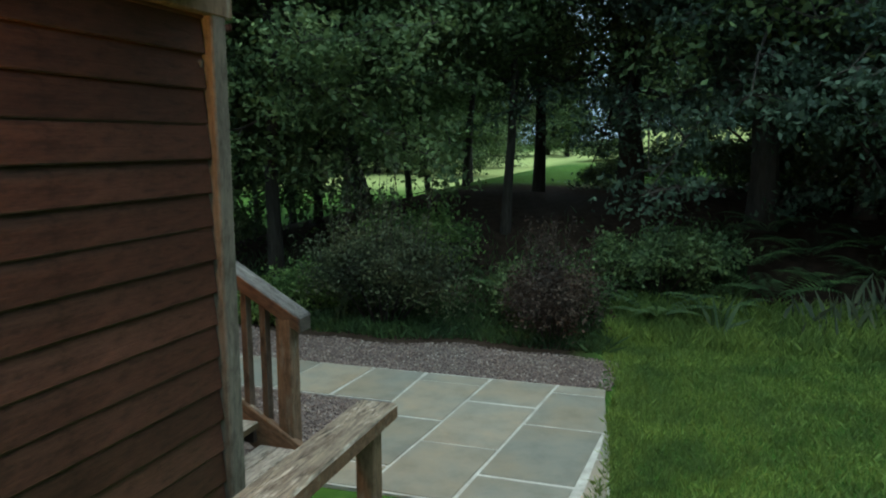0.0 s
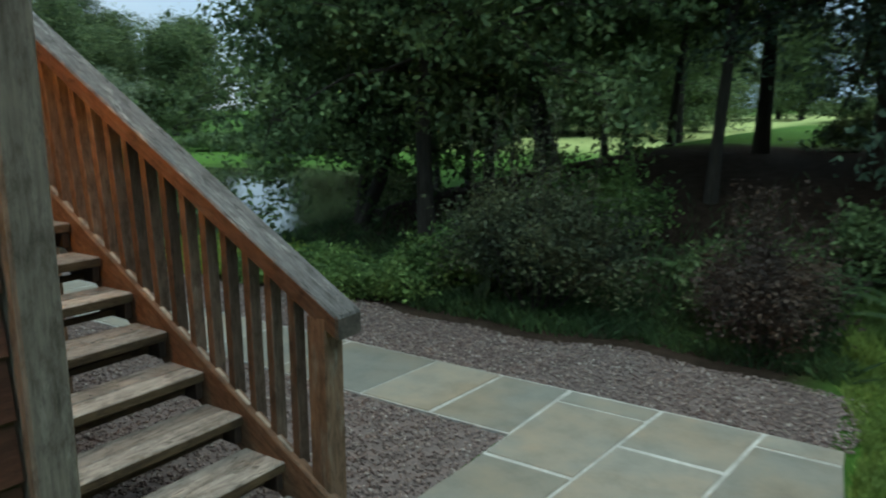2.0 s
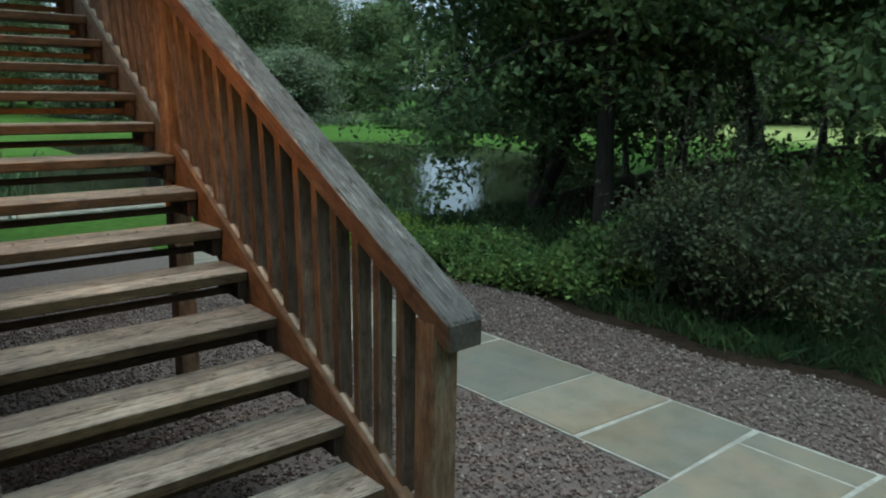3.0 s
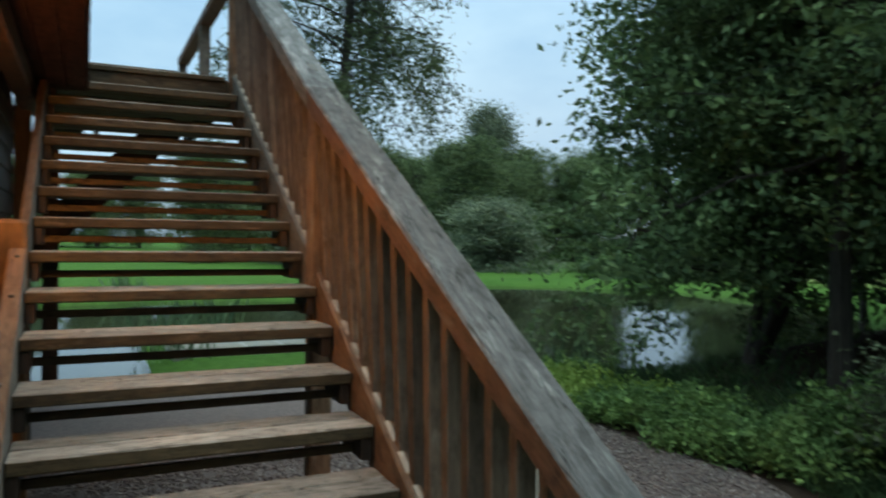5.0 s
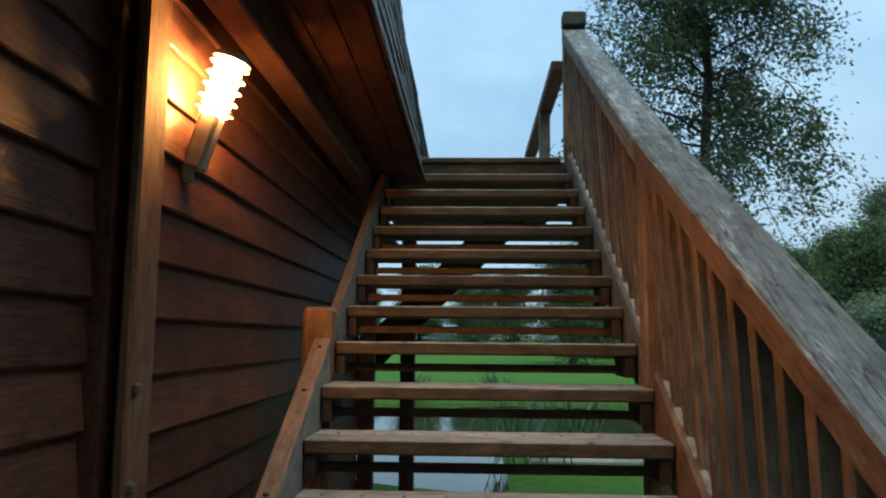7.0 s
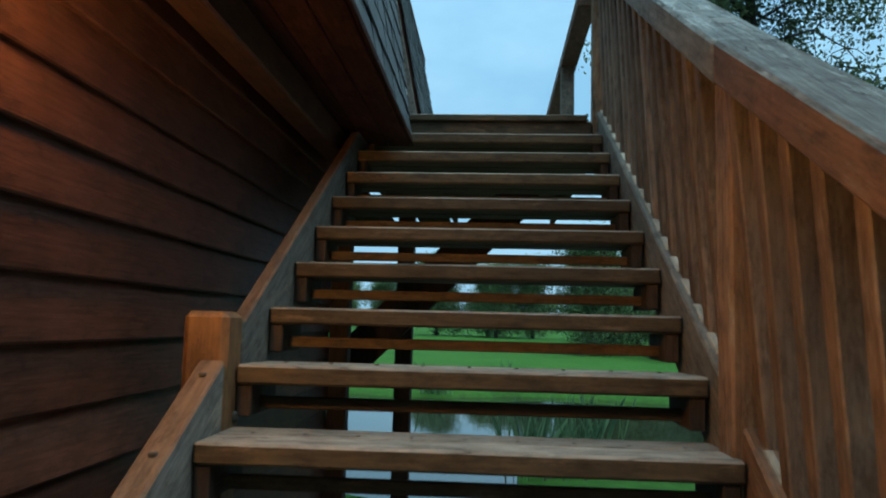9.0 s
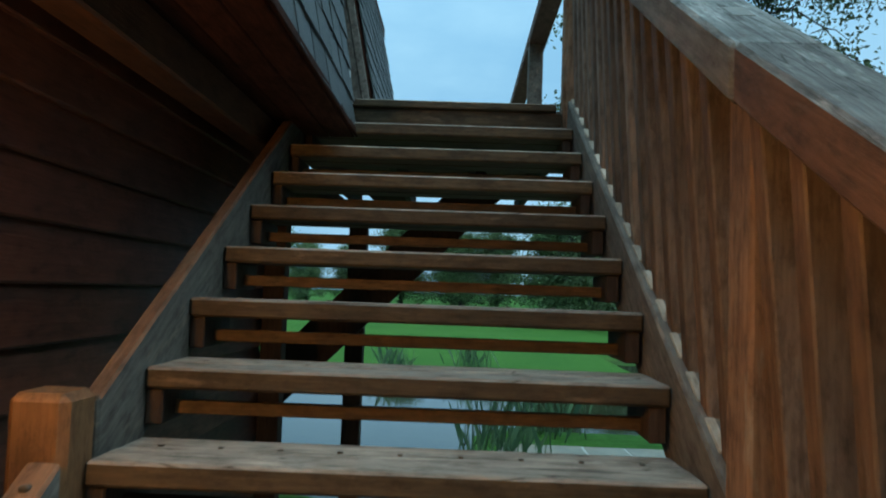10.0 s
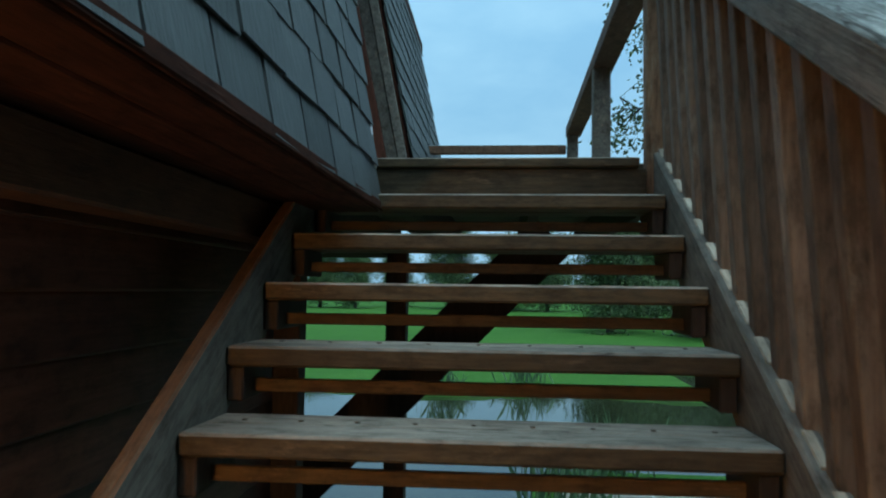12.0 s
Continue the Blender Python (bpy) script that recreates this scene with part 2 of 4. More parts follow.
def leaf(name, dark, light, rough=0.72):
    def build(n, l, b):
        geo = n.new("ShaderNodeNewGeometry").outputs["Random Per Island"]
        big = noise_node(n, l, 1.5, 4)
        col = ramp(n, l, geo, (0.0, dark), (0.75, light), (1.0, tuple(min(1, 1.5 * v) for v in light)))
        tone = ramp(n, l, big.outputs["Fac"], (0.36, (0.62, 0.68, 0.7)), (0.64, (1.32, 1.24, 1.05)))
        col = mixed(n, l, 1.0, col, tone, "MULTIPLY")
        col = scaled(n, l, col, random_value(n, l, 0.85, 1.15))
        l.new(col, b.inputs["Base Color"])
        b.inputs["Roughness"].default_value = rough
        b.inputs["Specular IOR Level"].default_value = 0.22
        tr = n.new("ShaderNodeBsdfTranslucent")
        l.new(col, tr.inputs["Color"])
        mx = n.new("ShaderNodeMixShader")
        mx.inputs["Fac"].default_value = 0.3
        l.new(b.outputs["BSDF"], mx.inputs[1])
        l.new(tr.outputs["BSDF"], mx.inputs[2])
        l.new(mx.outputs["Shader"], n["Material Output"].inputs["Surface"])
    return material(name, build)


LEAF = leaf("broad_leaf", (0.05, 0.09, 0.04), (0.115, 0.178, 0.082))
LEAF_BLUE = leaf("blue_green_leaf", (0.035, 0.064, 0.047), (0.07, 0.112, 0.084))
LEAF_FAR = leaf("far_leaf", (0.06, 0.098, 0.045), (0.115, 0.165, 0.078))
# grey-green willow, lightened so that distant haze is in the leaf colour
LEAF_WILLOW_HAZED = leaf("hazed_willow_leaf", (0.10, 0.135, 0.09), (0.145, 0.182, 0.126))
LEAF_BIRCH = leaf("birch_leaf", (0.05, 0.075, 0.04), (0.085, 0.12, 0.06))
LEAF_SHRUB = leaf("dull_shrub_leaf", (0.043, 0.062, 0.037), (0.105, 0.13, 0.077))
LEAF_RUST = leaf("rusty_shrub_leaf", (0.045, 0.034, 0.03), (0.095, 0.07, 0.06))
LEAF_GREEN = leaf("green_shrub_leaf", (0.065, 0.125, 0.042), (0.135, 0.225, 0.078))
LEAF_LIME = leaf("lime_leaf", (0.14, 0.23, 0.045), (0.24, 0.34, 0.085))
FERN = leaf("fern_frond", (0.028, 0.06, 0.025), (0.055, 0.10, 0.042))
BLADE = leaf("grass_blade", (0.085, 0.14, 0.036), (0.155, 0.235, 0.068), 0.8)
REED = leaf("reed_blade", (0.06, 0.11, 0.06), (0.11, 0.17, 0.1))


def bark_nodes(n, l, b):
    a = noise_node(n, l, 7, 6, 0.7, (3, 3, 0.6))
    l.new(ramp(n, l, a.outputs["Fac"], (0.3, (0.014, 0.012, 0.009)), (0.7, (0.048, 0.041, 0.033))), b.inputs["Base Color"])
    b.inputs["Roughness"].default_value = 0.95
    bump(n, l, b, a.outputs["Fac"], 0.7, 0.03)


BARK = material("bark", bark_nodes)


def glow_nodes(n, l, b):
    b.inputs["Base Color"].default_value = (0.9, 0.8, 0.6, 1)
    b.inputs["Emission Color"].default_value = (1.0, 0.42, 0.1, 1)
    b.inputs["Emission Strength"].default_value = 600


GLOW = material("lit_lamp_glass", glow_nodes)


# ---- mesh helpers ----
def mesh_of(name, verts, faces, mats, idx=None):
    me = bpy.data.meshes.new(name)
    me.from_pydata([tuple(v) for v in verts], [], faces)
    for m in mats if isinstance(mats, (list, tuple)) else [mats]:
        me.materials.append(m)
    if idx is not None:
        me.polygons.foreach_set("material_index", idx)
    me.update()
    return me


def part(name, me, parent=None, label=""):
    """Links a mesh as one object under a thing or part."""
    ob = new(name, me)
    if parent:
        ob.parent = parent
    if label:
        tagged(ob, label)
    return ob


def thing(name, label, category, at=(0, 0, 0), group="", kind="", data=None):
    ob = new(name, data)
    ob.location = at
    if data is None:
        ob.empty_display_size = 0.1
    return tagged(ob, label, category, group, kind)


def beam_mesh(name, a, b, w, h, mats, up=(0, 0, 1), bev=0.006, top_index=0, end_index=0, plumb=False):
    """A bevelled timber from a to b (centre line), w wide and h deep; faces that look up take material top_index."""
    a, b = Vector(a), Vector(b)
    d = (b - a).normalized()
    side = d.cross(Vector(up)).normalized()
    u = side.cross(d).normalized()
    bm = bmesh.new()
    rows = []
    for p in (a, b):
        ring = []
        for i, j in ((-1, -1), (1, -1), (1, 1), (-1, 1)):
            if plumb:
                q = p + side * (i * w / 2) + Vector((0, 0, j * h / 2 / max(0.2, u.z)))
            else:
                q = p + side * (i * w / 2) + u * (j * h / 2)
            ring.append(bm.verts.new(q))
        rows.append(ring)
    for i in range(4):
        bm.faces.new((rows[0][i], rows[0][(i + 1) % 4], rows[1][(i + 1) % 4], rows[1][i]))
    bm.faces.new(rows[0][::-1])
    bm.faces.new(rows[1])
    bmesh.ops.recalc_face_normals(bm, faces=bm.faces)
    if bev:
        bmesh.ops.bevel(bm, geom=list(bm.edges), offset=bev, segments=1, affect="EDGES")
    for f in bm.faces:
        if abs(f.normal.dot(d)) > 0.75:
            f.material_index = end_index
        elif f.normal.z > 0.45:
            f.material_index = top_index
    me = bpy.data.meshes.new(name)
    bm.to_mesh(me)
    bm.free()
    for m in mats if isinstance(mats, (list, tuple)) else [mats]:
        me.materials.append(m)
    return me


def box_mesh(name, lo, hi, mats, bev=0.006, top_index=0):
    lo, hi = Vector(lo), Vector(hi)
    c = (lo + hi) / 2
    return beam_mesh(name, (lo.x, c.y, c.z), (hi.x, c.y, c.z), hi.y - lo.y, hi.z - lo.z, mats, bev=bev, top_index=top_index)


def smoothstep(a, b, v):
    t = np.clip((np.asarray(v, float) - a) / (b - a), 0, 1)
    return t * t * (3 - 2 * t)


# ---- ground ----
PAVE_Z = 0.04


def pond_inside(x, y):
    """Above 0 inside the pond; its shore wobbles."""
    ang = np.arctan2(y - 11.0, x + 21.0)
    r = np.hypot((x + 21.0) / 10.5, (y - 11.0) / 13.0)
    spit = np.minimum(np.minimum(x + 16.2, y - 4.5), 8.8 - y) * 0.2
    lawn = np.minimum(-25.0 - x + 0.6 * np.sin(y * 0.8), 9.5 - y) * 0.2
    return np.minimum(np.minimum(pond_edge(ang) - r, -spit), -lawn)


def pond_edge(a):
    return 1.06 + 0.02 * np.sin(7 * a + 1) + 0.012 * np.sin(11 * a)


def ground_z(x, y):
    x, y = np.asarray(x, float), np.asarray(y, float)
    z = np.full(np.broadcast(x, y).shape, 0.005)
    # the bank behind the shrubs, and the field that climbs beyond it
    east = smoothstep(-12, -5, x)
    z = z + east * 1.25 * smoothstep(9.0, 16.0, y) + east * 0.01 * np.clip(y - 16, 0, 90) + east * 0.035 * np.clip(y - 34, 0, 80) + (1 - east) * 0.006 * np.clip(y - 20, 0, 90)
    # the approach falls towards the stairs
    z = z + 0.12 * np.clip(4.6 - y, 0, 6) * smoothstep(-2.5, -1.9, x)
    # far lawn across the pond
    z = z + 0.010 * np.clip(-x - 28, 0, 80)
    p = pond_inside(x, y)
    z = z - 0.9 * smoothstep(-0.05, 0.2, p)
    rough = 0.05 * np.sin(x * 1.3 + 2 * np.sin(y * 0.7)) * np.sin(y * 1.1) * smoothstep(9.5, 12, y)
    return z + rough


def lines(parts):
    out = []
    for a, b, step in parts:
        out += list(np.arange(a, b, step))
    return np.array(out)


gx = lines([(-600, -100, 50), (-100, -40, 6), (-40, -30, 1.5), (-30, 8, 0.5), (8, 20, 1.5), (20, 100, 8), (100, 601, 50)])
gy = lines([(-600, -100, 50), (-100, -20, 8), (-20, -6, 1.5), (-6, 26, 0.5), (26, 40, 1.5), (40, 100, 6), (100, 601, 50)])
XX, YY = np.meshgrid(gx, gy)
ZZ = ground_z(XX, YY)
verts = np.stack([XX.ravel(), YY.ravel(), ZZ.ravel()], 1)
nx = len(gx)
faces = [(j * nx + i, j * nx + i + 1, (j + 1) * nx + i + 1, (j + 1) * nx + i) for j in range(len(gy) - 1) for i in range(nx - 1)]
gme = mesh_of("ground", verts, faces, GROUND)
soil = smoothstep(7.55, 8.0, YY - 1.6 * smoothstep(-1.6, -0.6, XX) - 0.35 * np.clip(XX + 1, 0, 8)) * (1 - smoothstep(18, 21, YY + 0.5 * np.sin(XX) - 1.2 * np.clip(XX + 1.5, 0, 6))) * smoothstep(-13.5, -11.5, XX)
soil = np.maximum(soil, smoothstep(0, 0.1, pond_inside(XX, YY)))
hay = smoothstep(30, 40, YY) * smoothstep(-40, -25, XX)
hattr = gme.attributes.new("hay", "FLOAT", "POINT")
hattr.data.foreach_set("value", hay.ravel())
attr = gme.attributes.new("soil", "FLOAT", "POINT")
attr.data.foreach_set("value", soil.ravel())
for p in gme.polygons:
    p.use_smooth = True
thing("ground", "mown green lawn rising to a dark wooded bank", "ground", kind="structure", data=gme)

# pond
ring = []
for i in range(72):
    a = i / 72 * 2 * math.pi
    a = a - 2 * math.pi if a > math.pi else a
    c = 1 / math.hypot(math.cos(a) / 10.5, math.sin(a) / 13.0) * (float(pond_edge(a)) + 0.03)
    ring.append((-21.0 + c * math.cos(a), 11.0 + c * math.sin(a), -0.16))
thing("pond", "still pond that mirrors the pale evening sky", "pond", kind="structure",
      data=mesh_of("pond", ring, [tuple(range(72))], WATER))

# ---- paving and gravel beds (their pieces come last) ----
pave_base = thing("pavement", "pale sandstone paving with white mortar joints", "paving", kind="structure",
                  data=mesh_of("mortar_bed", [(x, y, z) for z in (-0.05, PAVE_Z - 0.004) for x, y in ((-2.72, 4.5), (-0.585, 4.5), (-0.925, 7.1), (-2.72, 7.1))],
                               [(3, 2, 1, 0), (4, 5, 6, 7), (0, 1, 5, 4), (1, 2, 6, 5), (2, 3, 7, 6), (3, 0, 4, 7)], MORTAR))
walk_base = thing("pavement", "narrow sandstone path along the gravel", "paving", kind="structure",
                  data=box_mesh("mortar_bed", (-9.6, 6.18, -0.05), (-2.72, 7.1, PAVE_Z - 0.004), MORTAR, 0.002))
shore_base = thing("pavement", "grey flagstones beside the pond", "paving", kind="structure",
                   data=box_mesh("mortar_bed", (-14.7, 4.75, -0.1), (-13.2, 8.35, 0.04), MORTAR, 0.002))


def wavy_sheet(name, x0, x1, near, far, z, mat, step=0.25):
    xs = np.arange(x0, x1 + 0.01, step)
    v = [(x, near(x), z) for x in xs] + [(x, far(x), z) for x in xs]
    n = len(xs)
    return mesh_of(name, v, [(i, i + 1, n + i + 1, n + i) for i in range(n - 1)], mat)


def bed_edge(x):
    return 8.12 + 0.09 * math.sin(x * 1.9) + 0.06 * math.sin(x * 4.3 + 1)


strip = thing("gravel_strip", "strip of reddish stone chippings beside the path", "gravel", kind="structure",
              data=wavy_sheet("gravel_strip", -10.5, -0.85, lambda x: 7.1, bed_edge, 0.02, GRAVELBED))
patch = thing("gravel_patch", "patch of reddish chippings at the foot of the stairs", "gravel", kind="structure",
              data=wavy_sheet("gravel_patch", -11.0, -2.72, lambda x: 2.6, lambda x: 6.18, 0.017, GRAVELBED))


# ---- the cabin ----
BOARD = 0.168


def lap_board(name, length, axis, mat, show):
    """A feather-edged board: thick at its lower edge, with a small drip bevel. Runs along axis from the origin; its face looks to +x or +y."""
    prof = [(0.0, 0.0), (0.030, 0.002), (0.033, 0.008), (0.012, show + 0.02), (0.0, show + 0.02)]
    v = []
    for s in (0, length):
        for o, z in prof:
            v.append((o, s, z) if axis == "y" else (-s, o, z))
    n = len(prof)
    f = [(i, (i + 1) % n, n + (i + 1) % n, n + i) for i in range(n)] + [tuple(range(n))[::-1], tuple(range(n, 2 * n))]
    me = mesh_of(name, v, f, mat)
    bm = bmesh.new()
    bm.from_mesh(me)
    bmesh.ops.recalc_face_normals(bm, faces=bm.faces)
    bm.to_mesh(me)
    bm.free()
    return me


def boarded_wall(name, label, lo, hi, axis, face, start, length, mat, z0=-0.02, z1=2.95, show=BOARD):
    wall = thing(name, label, "wall", kind="structure", data=box_mesh(name, lo, hi, mat, 0))
    shared = lap_board("board", length, axis, mat, show)
    k = 0
    while z0 + k * show < z1 - 0.02:
        b = part("board", shared, wall)
        b.location = (face, start, z0 + k * show) if axis == "y" else (start, face, z0 + k * show)
        b.rotation_euler = (0, 0, random.uniform(-0.0012, 0.0012))
        k += 1
    return wall


boarded_wall("wall_east", "dark red-brown stained lap boards", (-2.50, -3.0, -0.05), (-2.313, 3.03, 2.97), "y", -2.313, -3.0, 6.03, STAIN_Y, -0.025, show=0.155)
boarded_wall("wall_north_near", "dark red-brown stained lap boards, recessed", (-3.93, 2.75, -0.05), (-2.50, 2.965, 2.97), "x", 2.965, -2.345, 1.58, STAIN_X, -0.03, show=0.159)
boarded_wall("wall_north_far", "dark red-brown stained lap boards beside the stairs", (-8.0, 2.82, -0.05), (-3.95, 3.02, 2.97), "x", 3.02, -4.03, 3.97, STAIN_X, -0.047, show=0.157)
thing("wall_west", "plain dark end wall of the cabin", "wall", kind="structure", data=box_mesh("wall_west", (-8.0, -3.0, -0.05), (-7.8, 2.82, 2.97), STAIN_Y, 0))
thing("wall_south", "plain dark end wall of the cabin", "wall", kind="structure", data=box_mesh("wall_south", (-7.8, -3.0, -0.05), (-2.50, -2.8, 2.97), STAIN_X, 0))

corner = thing("corner_post", "weathered square timber post at the cabin corner", "post")
part("shaft", beam_mesh("shaft", (-2.295, 3.095, -0.05), (-2.295, 3.095, 2.95), 0.09, 0.11, CORNER, up=(0, 1, 0), bev=0.008), corner)
wallpost = thing("wall_post", "stained timber post against the boarded wall", "post")
part("shaft", beam_mesh("shaft", (-4.026, 3.071, -0.05), (-4.026, 3.071, 2.93), 0.144, 0.032, WALLPOST, up=(0, 1, 0), bev=0.008), wallpost)
for z in (1.42, 1.66):
    b = part("bolt", beam_mesh("bolt", (-3.985, 3.08, z), (-3.985, 3.104, z), 0.028, 0.028, BOLT, bev=0.006), wallpost, "rusty coach bolt")
clip = part("bracket", box_mesh("bracket", (-2.355, 3.0, 2.70), (-2.295, 3.038, 2.745), BOLT, 0.01), corner, "small dark metal bracket")

plate = thing("roof_beam", "brown timber beam under the eave", "beam",
              data=beam_mesh("roof_beam", (-2.36, 3.16, 2.872), (-8.2, 3.16, 2.872), 0.12, 0.144, BEAM, bev=0.008))
plate2 = thing("roof_beam", "pale timber beam end over the corner post", "beam",
               data=beam_mesh("roof_beam", (-2.33, -3.0, 3.03), (-2.33, 3.2, 3.03), 0.17, 0.19, POST, bev=0.008))
soff = thing("eave", "dark red-brown boarded eave soffit", "eave", kind="structure")
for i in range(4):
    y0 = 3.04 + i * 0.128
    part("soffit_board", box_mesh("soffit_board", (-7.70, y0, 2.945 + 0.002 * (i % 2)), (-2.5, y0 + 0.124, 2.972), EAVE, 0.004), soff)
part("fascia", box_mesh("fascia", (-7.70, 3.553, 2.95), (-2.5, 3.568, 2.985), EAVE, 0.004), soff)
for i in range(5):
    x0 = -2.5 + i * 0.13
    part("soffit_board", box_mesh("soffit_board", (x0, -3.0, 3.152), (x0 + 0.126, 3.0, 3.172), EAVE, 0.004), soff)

# steep slated slope of the upper storey, its recess at the head of the stairs, and the slope beyond
LEAN_Y = 0.145
slope = thing("slate_roof", "steep slope hung with dark grey slates", "roof", kind="structure")


def slope_slab(x0, x1, z0, z1, name="roof_core"):
    y = lambda z: 3.535 - LEAN_Y * (z - 2.96)
    v = []
    for x in (x0, x1):
        v += [(x, y(z0), z0), (x, y(z1), z1), (x, y(z1) - 0.18, z1), (x, y(z0) - 0.18, z0)]
    f = [(0, 1, 2, 3), (7, 6, 5, 4), (0, 4, 5, 1), (1, 5, 6, 2), (2, 6, 7, 3), (3, 7, 4, 0)]
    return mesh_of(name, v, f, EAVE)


part("roof_core", slope_slab(-7.66, -2.52, 2.976, 5.3), slope)
far_slope = thing("slate_roof", "far slated slope beyond the recessed doorway", "roof", kind="structure")


def far_core():
    y = lambda z: 3.50 - 0.20 * (z - 3.2)
    v = []
    for x in (-9.4, -13.0):
        v += [(x, y(3.2), 3.2), (x, y(5.6), 5.6), (x, y(5.6) - 0.4, 5.6), (x, y(3.2) - 0.4, 3.2)]
    return mesh_of("roof_core", v, [(0, 1, 2, 3), (7, 6, 5, 4), (0, 4, 5, 1), (1, 5, 6, 2), (2, 6, 7, 3), (3, 7, 4, 0)], EAVE)


part("roof_core", far_core(), far_slope)
part("trim_board", beam_mesh("trim_board", (-9.37, 3.30, 3.2), (-9.37, 2.82, 5.6), 0.11, 0.04, REDTRIM, up=(1, 0, 0), bev=0.004), far_slope, "red-brown stained trim board")
for i, (y0, w) in enumerate(((3.392, 0.07), (3.458, 0.055))):
    part("cheek_board", beam_mesh("cheek_board", (-9.375 + 0.01 * i, y0, 3.2), (-9.375 + 0.01 * i, y0 - 0.48, 5.6), w, 0.03, STRINGGREY, up=(1, 0, 0), bev=0.004), far_slope, "weathered grey cheek board")
thing("recess_wall", "dark stained back wall of the doorway recess", "wall", kind="structure", data=box_mesh("recess_wall", (-9.4, 2.6, 3.2), (-7.66, 2.7, 5.3), STAIN_X, 0))
thing("upper_roof", "plain dark flat roof over the upper storey", "roof", kind="structure", data=box_mesh("upper_roof", (-13.0, -3.0, 5.3), (-2.33, 3.1, 5.4), EAVE, 0))
thing("upper_wall_east", "plain dark upper wall", "wall", kind="structure", data=box_mesh("upper_wall_east", (-2.5, -3.0, 3.18), (-2.34, 3.1, 5.3), STAIN_Y, 0))
thing("upper_floor", "plain boarded floor of the upper storey", "floor", kind="structure", data=box_mesh("upper_floor", (-12.9, -2.9, 2.98), (-2.72, 2.85, 3.14), EAVE, 0))
flash = part("flashing", beam_mesh("flashing", (-7.68, 3.53, 3.12), (-7.68, 3.50, 3.36), 0.012, 0.05, LEAD, up=(1, 0, 0), bev=0.002), slope, "bright lead flashing strip")


# ---- wall lamp: a louvred cylinder on a stem, tilted off the wall ----
def tube_mesh(name, a, b, r0, r1, mats, sides=20, rings=1, caps=True):
    a, b = Vector(a), Vector(b)
    d = (b - a).normalized()
    u = d.orthogonal().normalized()
    w = d.cross(u)
    v, f = [], []
    for k in range(rings + 1):
        t = k / rings
        c, r = a.lerp(b, t), r0 + (r1 - r0) * t
        for i in range(sides):
            an = 2 * math.pi * i / sides
            v.append(c + u * (r * math.cos(an)) + w * (r * math.sin(an)))
    for k in range(rings):
        for i in range(sides):
            f.append((k * sides + i, k * sides + (i + 1) % sides, (k + 1) * sides + (i + 1) % sides, (k + 1) * sides + i))
    if caps:
        f += [tuple(range(sides))[::-1], tuple(range(rings * sides, (rings + 1) * sides))]
    return mesh_of(name, v, f, mats)


def wall_lamp(foot, out, label):
    """foot: the wall plate's centre; out: the direction off the wall."""
    lamp = thing("wall_lamp", label, "lamp", foot)
    o = Vector(out)
    axis = (Vector((0, 0, 1)) + 0.30 * o).normalized()
    base = o * 0.03 + Vector((0, 0, -0.10))
    part("wall_plate", beam_mesh("wall_plate", Vector((0, 0, -0.17)), Vector((0, 0, -0.07)), 0.06, 0.03, METAL, up=o, bev=0.008), lamp)
    part("stem", beam_mesh("stem", base - axis * 0.03, base + axis * 0.17, 0.07, 0.07, METAL, up=o, bev=0.012), lamp, "grey metal stem")
    a = base + axis * 0.17
    part("glass", tube_mesh("glass", a, a + axis * 0.19, 0.046, 0.046, GLOW, 24), lamp, "glowing warm glass cylinder")
    for i in range(5):
        c = a + axis * (0.012 + 0.041 * i)
        part("louvre_ring", tube_mesh("louvre_ring", c - axis * 0.004, c + axis * 0.006, 0.068, 0.060, METAL, 24), lamp)
    part("cap", tube_mesh("cap", a + axis * 0.19, a + axis * 0.215, 0.066, 0.05, METAL, 24), lamp, "grey metal cap")
    lamp.scale = (0.92, 0.92, 0.92)
    return lamp


wall_lamp((-4.35, 3.05, 2.415), (0, 1, 0), "lit louvred metal wall lamp with warm orange glow")
wall_lamp((-2.28, 1.0, 2.5), (1, 0, 0), "lit louvred metal wall lamp with warm orange glow")


# ---- stairs ----
RISE, GOING, X1 = 0.177, 0.298, -2.853
LEFT, RIGHT = 3.30, 4.663


def nose_z(x):
    return RISE * (1 + (X1 - x) / GOING)


stairs = thing("staircase", "weathered open-tread timber staircase rising along the cabin wall", "stairs")
for k in range(1, 18):
    x = X1 - GOING * (k - 1)
    y0 = LEFT
    z = RISE * k
    for j in range(2):
        xa = x - 0.149 * j
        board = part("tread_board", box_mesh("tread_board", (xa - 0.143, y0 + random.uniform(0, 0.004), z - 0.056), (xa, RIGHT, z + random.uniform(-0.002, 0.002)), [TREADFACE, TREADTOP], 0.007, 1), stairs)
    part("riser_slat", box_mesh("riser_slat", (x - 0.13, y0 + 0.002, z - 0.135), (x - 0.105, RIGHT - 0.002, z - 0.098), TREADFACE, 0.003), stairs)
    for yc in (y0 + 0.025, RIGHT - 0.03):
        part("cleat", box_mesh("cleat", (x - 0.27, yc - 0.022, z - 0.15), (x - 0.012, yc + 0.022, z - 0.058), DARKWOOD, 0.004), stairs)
    if k > 3:
        for i in range(9):
            y = y0 + 0.1 + i * (RIGHT - y0 - 0.2) / 8
            part("screw", box_mesh("screw", (x - 0.19, y - 0.006, z), (x - 0.178, y + 0.006, z + 0.0035), BOLT, 0), board)


